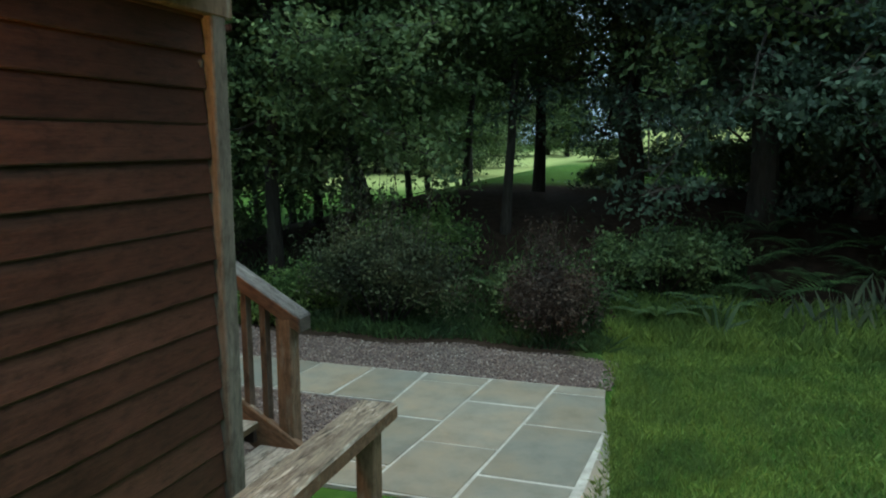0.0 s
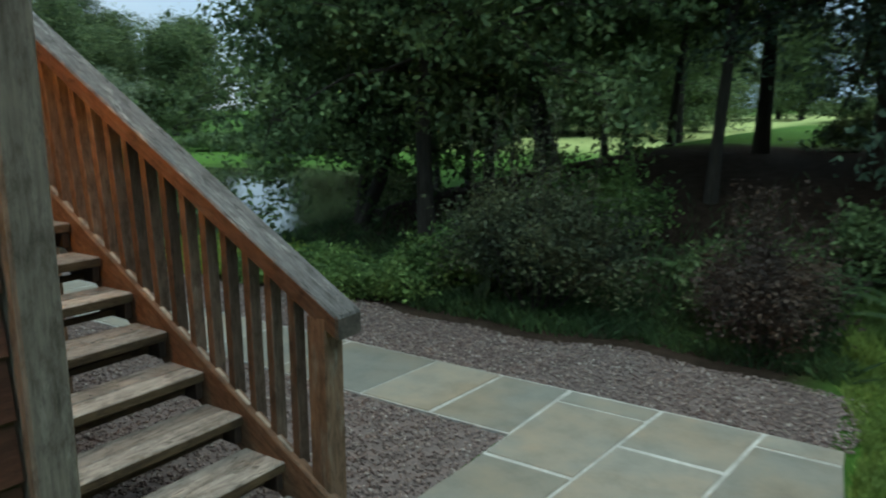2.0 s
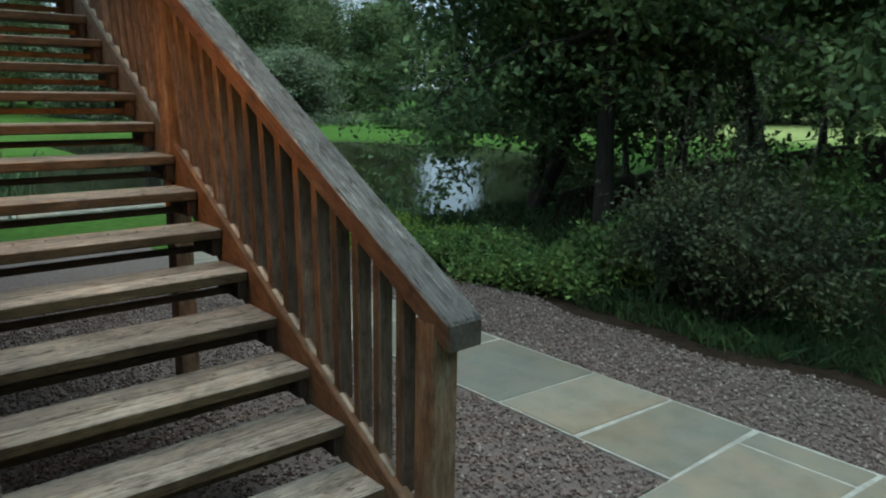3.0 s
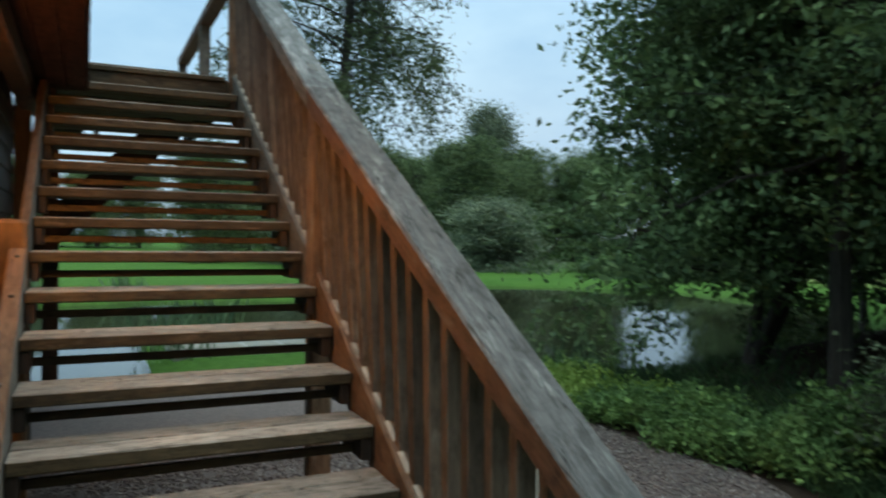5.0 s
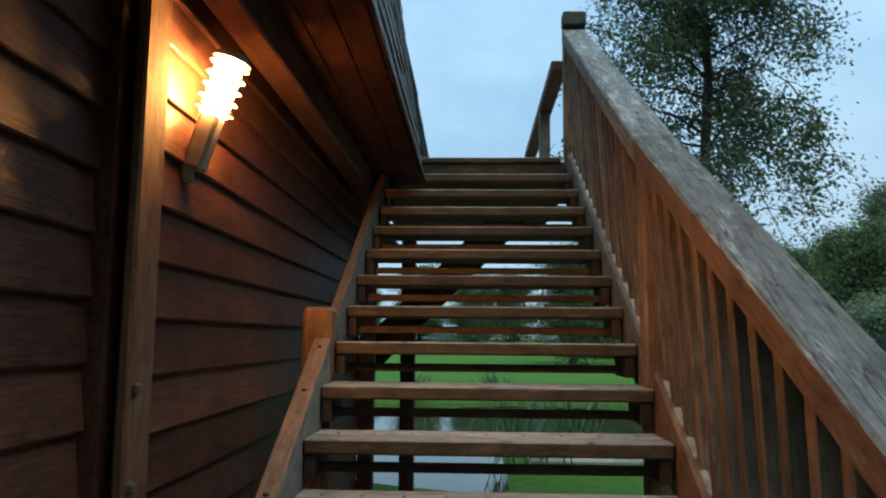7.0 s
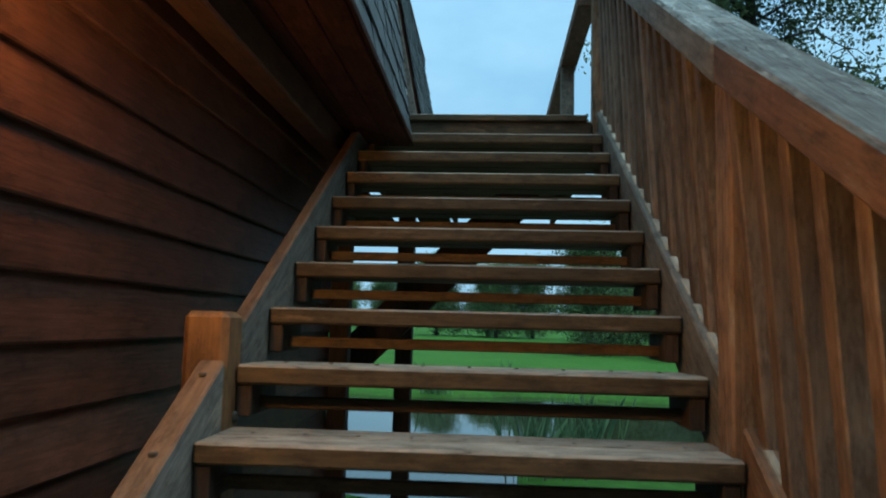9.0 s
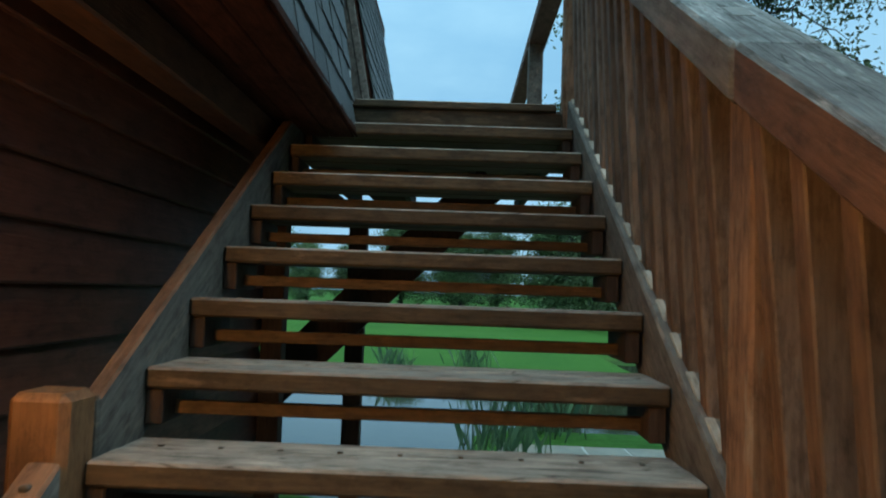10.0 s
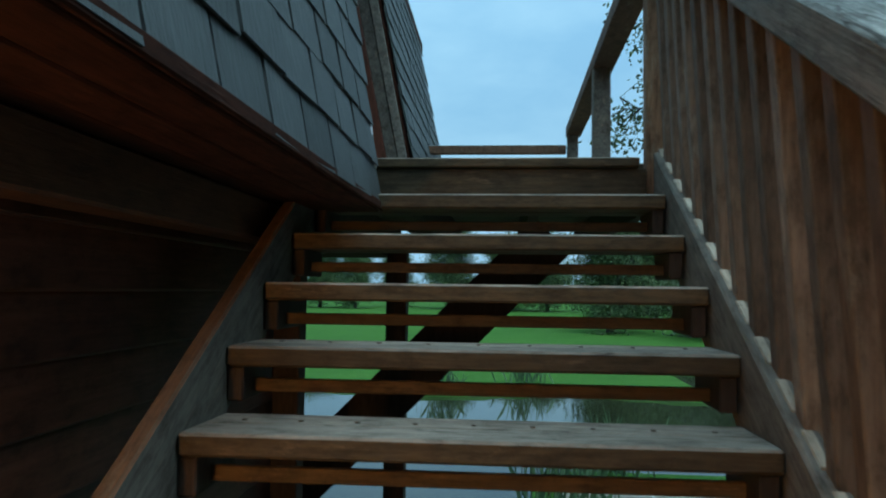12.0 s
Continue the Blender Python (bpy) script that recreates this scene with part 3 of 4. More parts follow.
def stringer(name, xa, xb, yc, w, above, below, mats, lab):
    za, zb = nose_z(xa), nose_z(xb)
    mid = (above - below) / 2
    return part(name, beam_mesh(name, (xa, yc, za + mid), (xb, yc, zb + mid), w, (above + below) * 0.86, mats, bev=0.007, top_index=len(mats) - 1, plumb=True), stairs, lab)


stringer("stringer", -2.80, -5.40, 4.70, 0.062, 0.05, 0.24, [STRINGER, STRINGER], "brown timber stringer under the balusters")
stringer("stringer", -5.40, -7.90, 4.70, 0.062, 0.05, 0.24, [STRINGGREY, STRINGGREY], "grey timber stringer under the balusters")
low_board = stringer("stringer", -2.95, -5.45, 3.262, 0.075, 0.07, 0.22, [STRINGGREY, STRINGER], "grey weathered side board with bolts")
stringer("stringer", -5.60, -7.90, 3.277, 0.046, 0.09, 0.2, [STRINGGREY, STRINGER], "grey weathered side board")
left_post = part("support_post", beam_mesh("support_post", (-5.525, 3.233, 0.0), (-5.525, 3.233, 1.925), 0.14, 0.132, ORANGE, up=(0, 1, 0), bev=0.018), stairs, "chamfered orange-brown timber post")
part("bolt", beam_mesh("bolt", (-5.545, 3.29, 1.62), (-5.545, 3.312, 1.62), 0.03, 0.03, BOLT, bev=0.007), left_post)
for x in (-3.6, -4.1, -4.6, -5.1, -5.38):
    part("bolt", beam_mesh("bolt", (x, 3.264, nose_z(x) + 0.066), (x, 3.264, nose_z(x) + 0.08), 0.02, 0.02, BOLT, up=(1, 0, 0), bev=0.004), low_board)

# balustrade on the open side
rail = thing("stair_balustrade", "timber stair balustrade with a heavy lichen-grey handrail", "railing")
A, J, T = Vector((-2.81, 4.79, 1.084)), Vector((-5.29, 4.70, 2.597)), Vector((-8.0, 4.735, 4.235))


def rail_at(x):
    a, b = (A, J) if x > J.x else (J, T)
    t = (x - a.x) / (b.x - a.x)
    return a.lerp(b, t)


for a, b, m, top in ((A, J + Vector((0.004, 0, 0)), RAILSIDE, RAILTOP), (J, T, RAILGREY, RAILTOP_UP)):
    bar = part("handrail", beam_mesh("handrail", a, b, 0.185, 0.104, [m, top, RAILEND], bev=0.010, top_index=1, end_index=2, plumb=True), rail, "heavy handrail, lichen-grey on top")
for x, y, r, top, lab in ((-2.94, 4.755, 0.062, None, "square newel post at the stair foot"), (-5.34, 4.705, 0.06, None, "square middle post"), (-7.96, 4.69, 0.045, None, "square newel post at the stair head")):
    zt = rail_at(x).z - 0.03
    part("newel_post", beam_mesh("newel_post", (x, y, 0.0 if x > -6 else 3.0), (x, y, zt), 2 * r, 2 * r, NEWEL, up=(0, 1, 0), bev=0.008), rail, lab)
part("post_cap", box_mesh("post_cap", (-8.06, 4.645, 4.30), (-7.93, 4.835, 4.42), RAILEND, 0.012), rail, "dark square post cap")
part("knot_hole", beam_mesh("knot_hole", rail_at(-5.53) + Vector((0, 0.02, 0.052)), rail_at(-5.62) + Vector((0, 0.02, 0.052)), 0.055, 0.018, BOLT, bev=0.004), bar, "dark notch in the handrail")
x = -3.112
while x > -7.9:
    if abs(x + 5.34) > 0.09:
        zb, q = nose_z(x) + 0.045, rail_at(x)
        yt = q.y - 0.04
        yb = 4.737
        b = part("baluster", beam_mesh("baluster", (x, yb + random.uniform(-0.003, 0.003), zb - 0.05), (x + random.uniform(-0.003, 0.003), yt, q.z - 0.02), 0.05, 0.07, [BALUSTER if x > -6.2 else BALUSTER_GREY, BALUSTER_SKYLIT], up=(0, 1, 0), bev=0.004), rail)
        # east faces take the paler timber, as if the open sky lit them
        for f in b.data.polygons:
            f.material_index = 1 if f.normal.x > 0.5 else 0
    xf = x - 0.0757
    if abs(xf + 5.34) > 0.1:
        part("fillet", beam_mesh("fillet", (xf + 0.05, 4.702, nose_z(xf + 0.05) + 0.05), (xf - 0.05, 4.702, nose_z(xf - 0.05) + 0.05), 0.024, 0.010, PALE, bev=0.003), rail)
    x -= 0.1515

# ---- deck at the head of the stairs ----
deck = thing("deck", "weathered timber deck at the head of the stairs", "deck")
for i in range(23):
    xa = -7.88 - i * 0.145
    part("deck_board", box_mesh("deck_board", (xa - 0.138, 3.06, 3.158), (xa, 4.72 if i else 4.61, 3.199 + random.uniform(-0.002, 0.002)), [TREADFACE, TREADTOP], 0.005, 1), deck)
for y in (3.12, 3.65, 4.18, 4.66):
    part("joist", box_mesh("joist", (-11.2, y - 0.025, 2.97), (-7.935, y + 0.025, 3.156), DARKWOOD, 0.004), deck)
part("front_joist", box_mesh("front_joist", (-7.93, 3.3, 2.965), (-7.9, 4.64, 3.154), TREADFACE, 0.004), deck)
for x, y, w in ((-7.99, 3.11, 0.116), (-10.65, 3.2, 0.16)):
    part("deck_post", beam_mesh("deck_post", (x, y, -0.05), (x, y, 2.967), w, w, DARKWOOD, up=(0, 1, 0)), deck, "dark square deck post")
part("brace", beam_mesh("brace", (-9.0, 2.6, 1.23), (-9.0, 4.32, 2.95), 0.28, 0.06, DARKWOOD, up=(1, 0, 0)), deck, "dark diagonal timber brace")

drail = thing("deck_railing", "timber railing round the upper deck", "railing")
for x in (-9.16,):
    part("railing_post", beam_mesh("railing_post", (x, 4.61, 3.195), (x, 4.61, 3.95), 0.1, 0.1, STRINGGREY, up=(0, 1, 0)), drail)
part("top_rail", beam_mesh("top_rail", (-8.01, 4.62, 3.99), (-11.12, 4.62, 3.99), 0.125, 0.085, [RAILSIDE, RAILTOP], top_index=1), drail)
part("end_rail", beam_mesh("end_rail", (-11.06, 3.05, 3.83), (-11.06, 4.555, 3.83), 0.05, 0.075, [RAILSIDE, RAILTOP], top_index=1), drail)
for y in (3.1, 4.61):
    part("railing_post", beam_mesh("railing_post", (-11.06, y, 3.195), (-11.06, y, 3.95 if y > 4 else 3.86), 0.09, 0.09, STRINGGREY, up=(0, 1, 0)), drail)

# ---- porch rail beside the approach ----
prail = thing("porch_rail", "weathered timber porch rail with a split grey top", "railing")
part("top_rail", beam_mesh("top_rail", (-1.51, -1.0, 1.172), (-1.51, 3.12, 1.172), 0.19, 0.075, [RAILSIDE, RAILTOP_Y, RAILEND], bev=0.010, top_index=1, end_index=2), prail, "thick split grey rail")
for y in (-0.8, 1.2, 3.0):
    part("rail_post", beam_mesh("rail_post", (-1.51, y, float(ground_z(-1.51, y)) - 0.03), (-1.51, y, 1.137), 0.09, 0.09, NEWEL, up=(0, 1, 0)), prail)
# ---- plants ----
rng = np.random.default_rng(7)


def quads_mesh(name, V, mat):
    """V: n x 4 x 3 corners; each quad an island of its own."""
    n = len(V)
    me = bpy.data.meshes.new(name)
    me.vertices.add(4 * n)
    me.vertices.foreach_set("co", V.reshape(-1).astype(np.float32))
    me.loops.add(4 * n)
    me.loops.foreach_set("vertex_index", np.arange(4 * n, dtype=np.int32))
    me.polygons.add(n)
    me.polygons.foreach_set("loop_start", np.arange(0, 4 * n, 4, dtype=np.int32))
    me.polygons.foreach_set("loop_total", np.full(n, 4, dtype=np.int32))
    me.materials.append(mat)
    me.update(calc_edges=True)
    return me


def unit(v):
    return v / np.maximum(np.linalg.norm(v, axis=-1, keepdims=True), 1e-9)


def leaf_quads(P, size, droop=0.0, width=0.5, up=0.7):
    n = len(P)
    nor = unit(rng.normal(size=(n, 3)) + np.array([0, 0, up]))
    t = unit(np.cross(nor, rng.normal(size=(n, 3))))
    t = unit(t + np.array([0, 0, -droop]))
    s = unit(np.cross(nor, t))
    L = (size * rng.uniform(0.6, 1.3, n))[:, None]
    curl = nor * L * 0.12
    return np.stack([P, P + t * L * 0.5 + s * L * width / 2 - curl, P + t * L, P + t * L * 0.5 - s * L * width / 2 - curl], 1)


def tube_path(verts, faces, pts, radii, sides=7):
    pts = [Vector(p) for p in pts]
    base = len(verts)
    for i, p in enumerate(pts):
        d = (pts[min(i + 1, len(pts) - 1)] - pts[max(i - 1, 0)]).normalized()
        u = d.cross(Vector((0.3, 1, 0.1))).normalized()
        w = d.cross(u)
        for k in range(sides):
            a = 2 * math.pi * k / sides
            verts.append(p + (u * math.cos(a) + w * math.sin(a)) * radii[i])
    for i in range(len(pts) - 1):
        for k in range(sides):
            faces.append((base + i * sides + k, base + i * sides + (k + 1) % sides, base + (i + 1) * sides + (k + 1) % sides, base + (i + 1) * sides + k))


def make_tree(name, label, H, r0, crown_lo, spread, limbs, per, size, leaf_mat, clump=0.4, droop=0.1, lean=(0, 0), stems=1, rise=0.35, group="trees by the water", width=0.5):
    """A tapered trunk with limbs and twigs; the crown is many small leaves round the twigs."""
    tree = thing(name, label, "tree", group=group)
    verts, faces, cent = [], [], []
    for s in range(stems):
        sa = rng.uniform(0, 6.28)
        sl = Vector(lean).to_3d() if stems == 1 else Vector((math.cos(sa + s * 2), math.sin(sa + s * 2), 0)) * 0.28
        pts, rad = [], []
        for i in range(9):
            t = i / 8
            wob = Vector((rng.normal(), rng.normal(), 0)) * 0.025 * H * t
            pts.append(Vector((0, 0, -0.25)) + Vector((0, 0, H * t)) + sl * H * (t ** 0.8) + wob)
            rad.append(r0 * (1.25 if i == 0 else 1) * (1 - 0.85 * t) + 0.012)
        tube_path(verts, faces, pts, rad, 9)
        for _ in range(limbs // stems):
            t = crown_lo * 0.8 + (0.97 - crown_lo * 0.8) * rng.uniform(0, 1) ** 0.85
            i = min(int(t * 8), 7)
            p0 = pts[i].lerp(pts[i + 1], t * 8 - i)
            a = rng.uniform(0, 6.28)
            reach = spread * (0.55 + 0.55 * rng.uniform()) * (1.05 - 0.6 * max(0, t - crown_lo) / (1 - crown_lo + 0.01))
            d = Vector((math.cos(a), math.sin(a), rise + 0.3 * rng.normal()))
            lp = [p0]
            for j in range(1, 5):
                sag = -droop * (j / 4) ** 2 * reach
                lp.append(p0 + d * reach * j / 4 + Vector((rng.normal() * 0.06, rng.normal() * 0.06, sag + rng.normal() * 0.05)) * max(1, reach * 0.5))
            lr = r0 * 0.32 * (1 - 0.5 * t)
            tube_path(verts, faces, lp, [lr, lr * 0.75, lr * 0.5, lr * 0.3, lr * 0.12], 5)
            for j in range(1, 5):
                for _ in range(2 if j < 3 else 4):
                    q = lp[j] + Vector((rng.normal(), rng.normal(), rng.normal() * 0.6 - droop)) * clump * 1.3
                    tube_path(verts, faces, [lp[j], lp[j].lerp(q, 0.5) + Vector((0, 0, 0.05)), q], [lr * 0.25 + 0.004, lr * 0.15 + 0.003, 0.003], 3)
                    cent.append(q)
    part("trunk", mesh_of("trunk", verts, faces, BARK), tree)
    C = np.array(cent)
    P = np.repeat(C, per, 0) + rng.normal(size=(len(C) * per, 3)) * np.array([clump, clump, clump * 0.6]) * rng.uniform(0.5, 1.2, (len(C) * per, 1))
    if droop > 0.5:
        P[:, 2] -= np.abs(rng.normal(size=len(P))) * clump * droop
    part("crown", quads_mesh("crown", leaf_quads(P, size, droop, width), leaf_mat), tree)
    return tree


def put(ob, x, y, turn=0, s=1.0, z=None, sz=None):
    zz = float(ground_z(x, y)) if z is None else z
    ob.matrix_basis = pose(x, y, zz, 0, 0, turn) @ Matrix.Diagonal((s, s, sz or s, 1))
    return ob


def again(ob, x, y, turn=0, s=1.0, z=None, sz=None):
    zz = float(ground_z(x, y)) if z is None else z
    c = copy_thing(ob, Matrix.Identity(4))
    c.matrix_basis = pose(x, y, zz, 0, 0, turn) @ Matrix.Diagonal((s, s, sz or s, 1))
    return c


# woodland on the bank; some trees on the right are unseen, added for shade
alder = put(make_tree("alder_tree", "tall dark-leaved alder on the wooded bank", 9.5, 0.115, 0.36, 3.1, 90, 60, 0.115, LEAF, 0.26, 0.15), -6.6, 10.7, 20)
thin = put(make_tree("alder_tree", "slender dark alder on the wooded bank", 8.5, 0.085, 0.42, 2.4, 64, 54, 0.115, LEAF, 0.26, 0.12, (0.06, 0.02)), -7.6, 14.0, 70)
multi = put(make_tree("alder_tree", "many-stemmed alder leaning over the pond edge", 8.2, 0.07, 0.2, 3.3, 150, 60, 0.115, LEAF, 0.27, 0.22, stems=3), -8.7, 11.6, 0, 1.0, None, 1.0)
crook = put(make_tree("crooked_tree", "crooked dark tree with a low side limb", 8.0, 0.21, 0.42, 2.8, 74, 58, 0.125, LEAF, 0.34, 0.12, (-0.22, 0.03)), -8.8, 19.2, 0, 1.15)
blue = put(make_tree("oak_tree", "spreading oak with low grey-green boughs", 9.0, 0.24, 0.32, 3.9, 90, 58, 0.115, LEAF_BLUE, 0.22, 0.22, rise=0.15), 0.9, 13.6, 110)
for x, y, t, s in ((-8.8, 22.5, 200, 1.1), (-8.5, 23.4, 130, 0.9), (-9.9, 17.0, 250, 1.0), (-6.3, 20.3, 20, 1.1), (-12.5, 19.5, 160, 1.0), (-3.35, 13.0, 40, 0.95)):
    again(thin, x, y, t, s)
# alders at x 5.6 and 8.8: trunks out of view, added to block sky light
for x, y, t, s in ((-3.55, 17.0, 140, 1.1), (3.6, 17.5, 60, 1.15), (-8.0, 26.5, 300, 1.1), (6.8, 13.5, 200, 1.1), (5.0, 22.0, 100, 1.2), (10, 18, 330, 1.2), (-12.0, 24.5, 70, 1.1), (-10.8, 14.5, 30, 0.9), (7.5, 16.5, 10, 1.2), (2.6, 14.4, 250, 1.3), (5.6, 11.2, 20, 1.3), (8.8, 11.0, 100, 1.3)):
    again(alder, x, y, t, s)
for x, y, t, s in ((4.2, 17.5, 0, 1.1), (7.6, 16.0, 90, 1.1), (10.5, 14.0, 200, 1.2), (1.6, 21.0, 300, 1.15), (6.0, 20.5, 45, 1.2), (13.0, 11.0, 120, 1.2), (9.5, 21.0, 10, 1.2)):
    again(multi, x, y, t, s)
for x, y, t, s in ((-1.4, 15.2, 150, 1.05), (4.6, 12.6, 40, 1.05), (7.6, 12.2, 200, 1.1), (3.2, 16.0, 300, 1.1), (6.4, 16.6, 80, 1.2)):
    again(blue, x, y, t, s)

# birch at the waterside
birch = put(make_tree("birch_tree", "tall birch with thin hanging twigs beside the pond", 13.5, 0.12, 0.42, 2.2, 110, 58, 0.085, LEAF_BIRCH, 0.18, 0.8, rise=0.55), -15.2, 8.1, 30)

# far side of the pond and the edges of the lawns
far = put(make_tree("far_tree", "broad green tree across the pond", 12.0, 0.3, 0.10, 4.2, 60, 44, 0.30, LEAF_FAR, 0.62, 0.1, group="far trees"), -58, 24, 0, 0.62)
willow = put(make_tree("willow_tree", "rounded grey-green willow across the pond", 6.5, 0.28, 0.10, 3.6, 50, 60, 0.24, LEAF_WILLOW_HAZED, 0.6, 0.5, group="far trees"), -37.9, 24.4, 0, 0.85, None, 0.6)
poplar = put(make_tree("far_tree", "tall narrow pale tree above the others", 16.0, 0.3, 0.3, 2.4, 50, 46, 0.28, LEAF_WILLOW_HAZED, 0.7, 0.1, group="far trees"), -55, 33, 0, 0.76)
again(willow, -46, 17, 100, 1.0, None, 0.8)
for i in range(44):
    az = 82 - 66 * i / 43 + rng.normal() * 0.6
    d = 54 + rng.normal() * 4 + (9 if i % 2 else 0)
    if 45.0 < az < 51.5:
        continue
    s = rng.uniform(0.52, 0.74) if az > 56 else rng.uniform(0.55, 0.7) if az > 44 else rng.uniform(0.7, 0.95)
    again(far, -1.3 - d * math.sin(radians(az)), 3.7 + d * math.cos(radians(az)), rng.uniform(0, 360), s)
for i in range(26):
    y = -60 + i * 4.4 + rng.normal()
    again(far, -84 + rng.normal() * 4, y, rng.uniform(0, 360), rng.uniform(0.42, 0.75))
for i in range(26):
    x = -30 + i * 5 + rng.normal()
    again(far, x, 104 + rng.normal() * 4, rng.uniform(0, 360), rng.uniform(0.95, 1.4))
for i in range(14):
    again(far, 26 + rng.normal() * 2, -20 + i * 7, rng.uniform(0, 360), rng.uniform(0.9, 1.2))
for i in range(8):
    again(far, -30 + i * 8, -34 + rng.normal() * 2, rng.uniform(0, 360), rng.uniform(0.9, 1.2))


# shrub bed
def make_shrub(name, label, rx, ry, h, count, size, mat, lumps=9, droop=0.0, spikes=0, group="shrub bed", width=0.5):
    """Stems that fan out from the ground, and leaves round uneven lumps."""
    ob = thing(name, label, "shrub", group=group)
    verts, faces, P = [], [], []
    for i in range(lumps):
        a, r = 2.4 * i, math.sqrt((i + 0.3) / lumps) * 0.78
        hh = h * (1 - 0.5 * r * r) * rng.uniform(0.75, 1.0)
        c = Vector((rx * r * math.cos(a), ry * r * math.sin(a), hh * 0.62))
        tube_path(verts, faces, [(c.x * 0.2, c.y * 0.2, -0.05), (c.x * 0.6, c.y * 0.6, hh * 0.35), c, (c.x * 1.1, c.y * 1.1, hh)], [0.018, 0.013, 0.008, 0.003], 5)
        w = Vector((rx, ry, hh)) * rng.uniform(0.3, 0.46)
        twigs = 26
        dirs = unit(rng.normal(size=(twigs, 3)) + np.array([0, 0, 0.25]))
        tips = np.array(c) + dirs * (rng.uniform(0.3, 1.25, twigs) ** 0.6)[:, None] * np.array(w)
        tips[:, 2] = np.maximum(tips[:, 2], 0.06)
        for q in tips[::2]:
            tube_path(verts, faces, [c, c.lerp(Vector(q), 0.6) + Vector((0, 0, 0.02)), q], [0.006, 0.004, 0.002], 3)
        m = count // (lumps * twigs)
        along = np.array(c) + (tips - np.array(c)) * rng.uniform(0.55, 1.12, (m, twigs, 1))
        q = (along + rng.normal(size=(m, twigs, 3)) * 0.055 * (1 + h * 0.35)).reshape(-1, 3)
        q[:, 2] = np.where(q[:, 2] < 0.03, 0.03 + np.abs(q[:, 2]) * 0.5, q[:, 2])
        P.append(q)
    for i in range(spikes):
        a, r = rng.uniform(0, 6.28), rng.uniform(0, 0.7)
        b = Vector((rx * r * math.cos(a), ry * r * math.sin(a), h * 0.6))
        e = b + Vector((rng.normal() * 0.12, rng.normal() * 0.12, h * rng.uniform(0.45, 0.75)))
        tube_path(verts, faces, [b, b.lerp(e, 0.5), e], [0.008, 0.006, 0.002], 4)
        t = rng.uniform(0, 1, 46)[:, None]
        P.append(np.array(b) * (1 - t) + np.array(e) * t + rng.normal(size=(46, 3)) * 0.03)
    part("branchwork", mesh_of("branchwork", verts, faces, BARK), ob)
    part("foliage", quads_mesh("foliage", leaf_quads(np.concatenate(P), size, droop, width), mat), ob)
    return ob


put(make_shrub("shrub", "large dull grey-green shrub in the bed", 1.15, 0.85, 1.7, 15000, 0.055, LEAF_SHRUB, 15, spikes=14), -4.0, 9.0)
put(make_shrub("shrub", "twiggy rust-tinged shrub at the lawn edge", 0.62, 0.55, 1.15, 9000, 0.045, LEAF_RUST, 11, spikes=16), -1.75, 8.8)
put(make_shrub("shrub", "fresh green shrub in the bed", 0.8, 0.6, 0.8, 6500, 0.07, LEAF_GREEN, 9), -5.3, 9.4)
put(make_shrub("shrub", "dark green shrub in the bed", 0.8, 0.7, 1.0, 5500, 0.07, LEAF, 9), -2.0, 9.6)
put(make_shrub("shrub", "mid-green low shrub at the bed's front", 0.75, 0.5, 0.42, 4500, 0.065, LEAF_GREEN, 8), -5.7, 8.7)
put(make_shrub("shrub", "mid-green low shrub at the bed's front", 0.8, 0.55, 0.4, 4500, 0.065, LEAF_GREEN, 8), -6.9, 8.9)
put(make_shrub("shrub", "mid-green low shrub at the bed's front", 0.6, 0.4, 0.34, 3600, 0.06, LEAF_GREEN, 8), -6.3, 8.45)
put(make_shrub("shrub", "mid-green low shrub at the bed's front", 0.55, 0.4, 0.36, 3600, 0.06, LEAF_GREEN, 8), -7.4, 8.5)
put(make_shrub("shrub", "lime-green low plant in the bed", 0.6, 0.4, 0.26, 3000, 0.065, LEAF_LIME, 8), -8.4, 8.45)
put(make_shrub("shrub", "lime-green low plant in the bed", 0.75, 0.5, 0.3, 3600, 0.07, LEAF_LIME, 8), -7.7, 9.0)
put(make_shrub("shrub", "lime-green low plant in the bed", 0.8, 0.6, 0.28, 3600, 0.07, LEAF_LIME, 8), -9.0, 8.9)
put(make_shrub("shrub", "mid-green low shrub near the pond", 0.9, 0.7, 0.25, 3800, 0.07, LEAF_GREEN, 8), -10.1, 9.6)
put(make_shrub("shrub", "tall green shrub below the alders", 1.1, 0.8, 1.3, 6000, 0.08, LEAF_GREEN, 10), -4.4, 11.2)
put(make_shrub("shrub", "dark green shrub in the shade", 1.1, 0.9, 1.1, 6000, 0.08, LEAF, 10), -0.6, 11.0)
put(make_shrub("shrub", "dark green shrub in the shade", 1.2, 0.9, 1.0, 5000, 0.08, LEAF, 10), 5.4, 13.4)
hollow = put(make_shrub("shrub", "dark green shrub in the shade", 1.3, 0.9, 1.5, 5000, 0.09, LEAF, 10), -0.3, 16.3)
for x, y, t, s in ((1.3, 15.9, 120, 1.0), (3.2, 16.6, 240, 1.15), (-2.2, 18.5, 60, 0.6)):
    again(hollow, x, y, t, s)
bankside = put(make_shrub("hedge_shrub", "low dark shrub on the far bank", 1.8, 1.2, 0.95, 2600, 0.16, LEAF, 8, group="far hedge"), -31.5, 27.0)
for i in range(11):
    az, d = 53 - 2.2 * i, 37 + rng.normal()
    again(bankside, -1.3 - d * math.sin(radians(az)), 3.7 + d * math.cos(radians(az)), rng.uniform(0, 360), rng.uniform(0.8, 1.15))
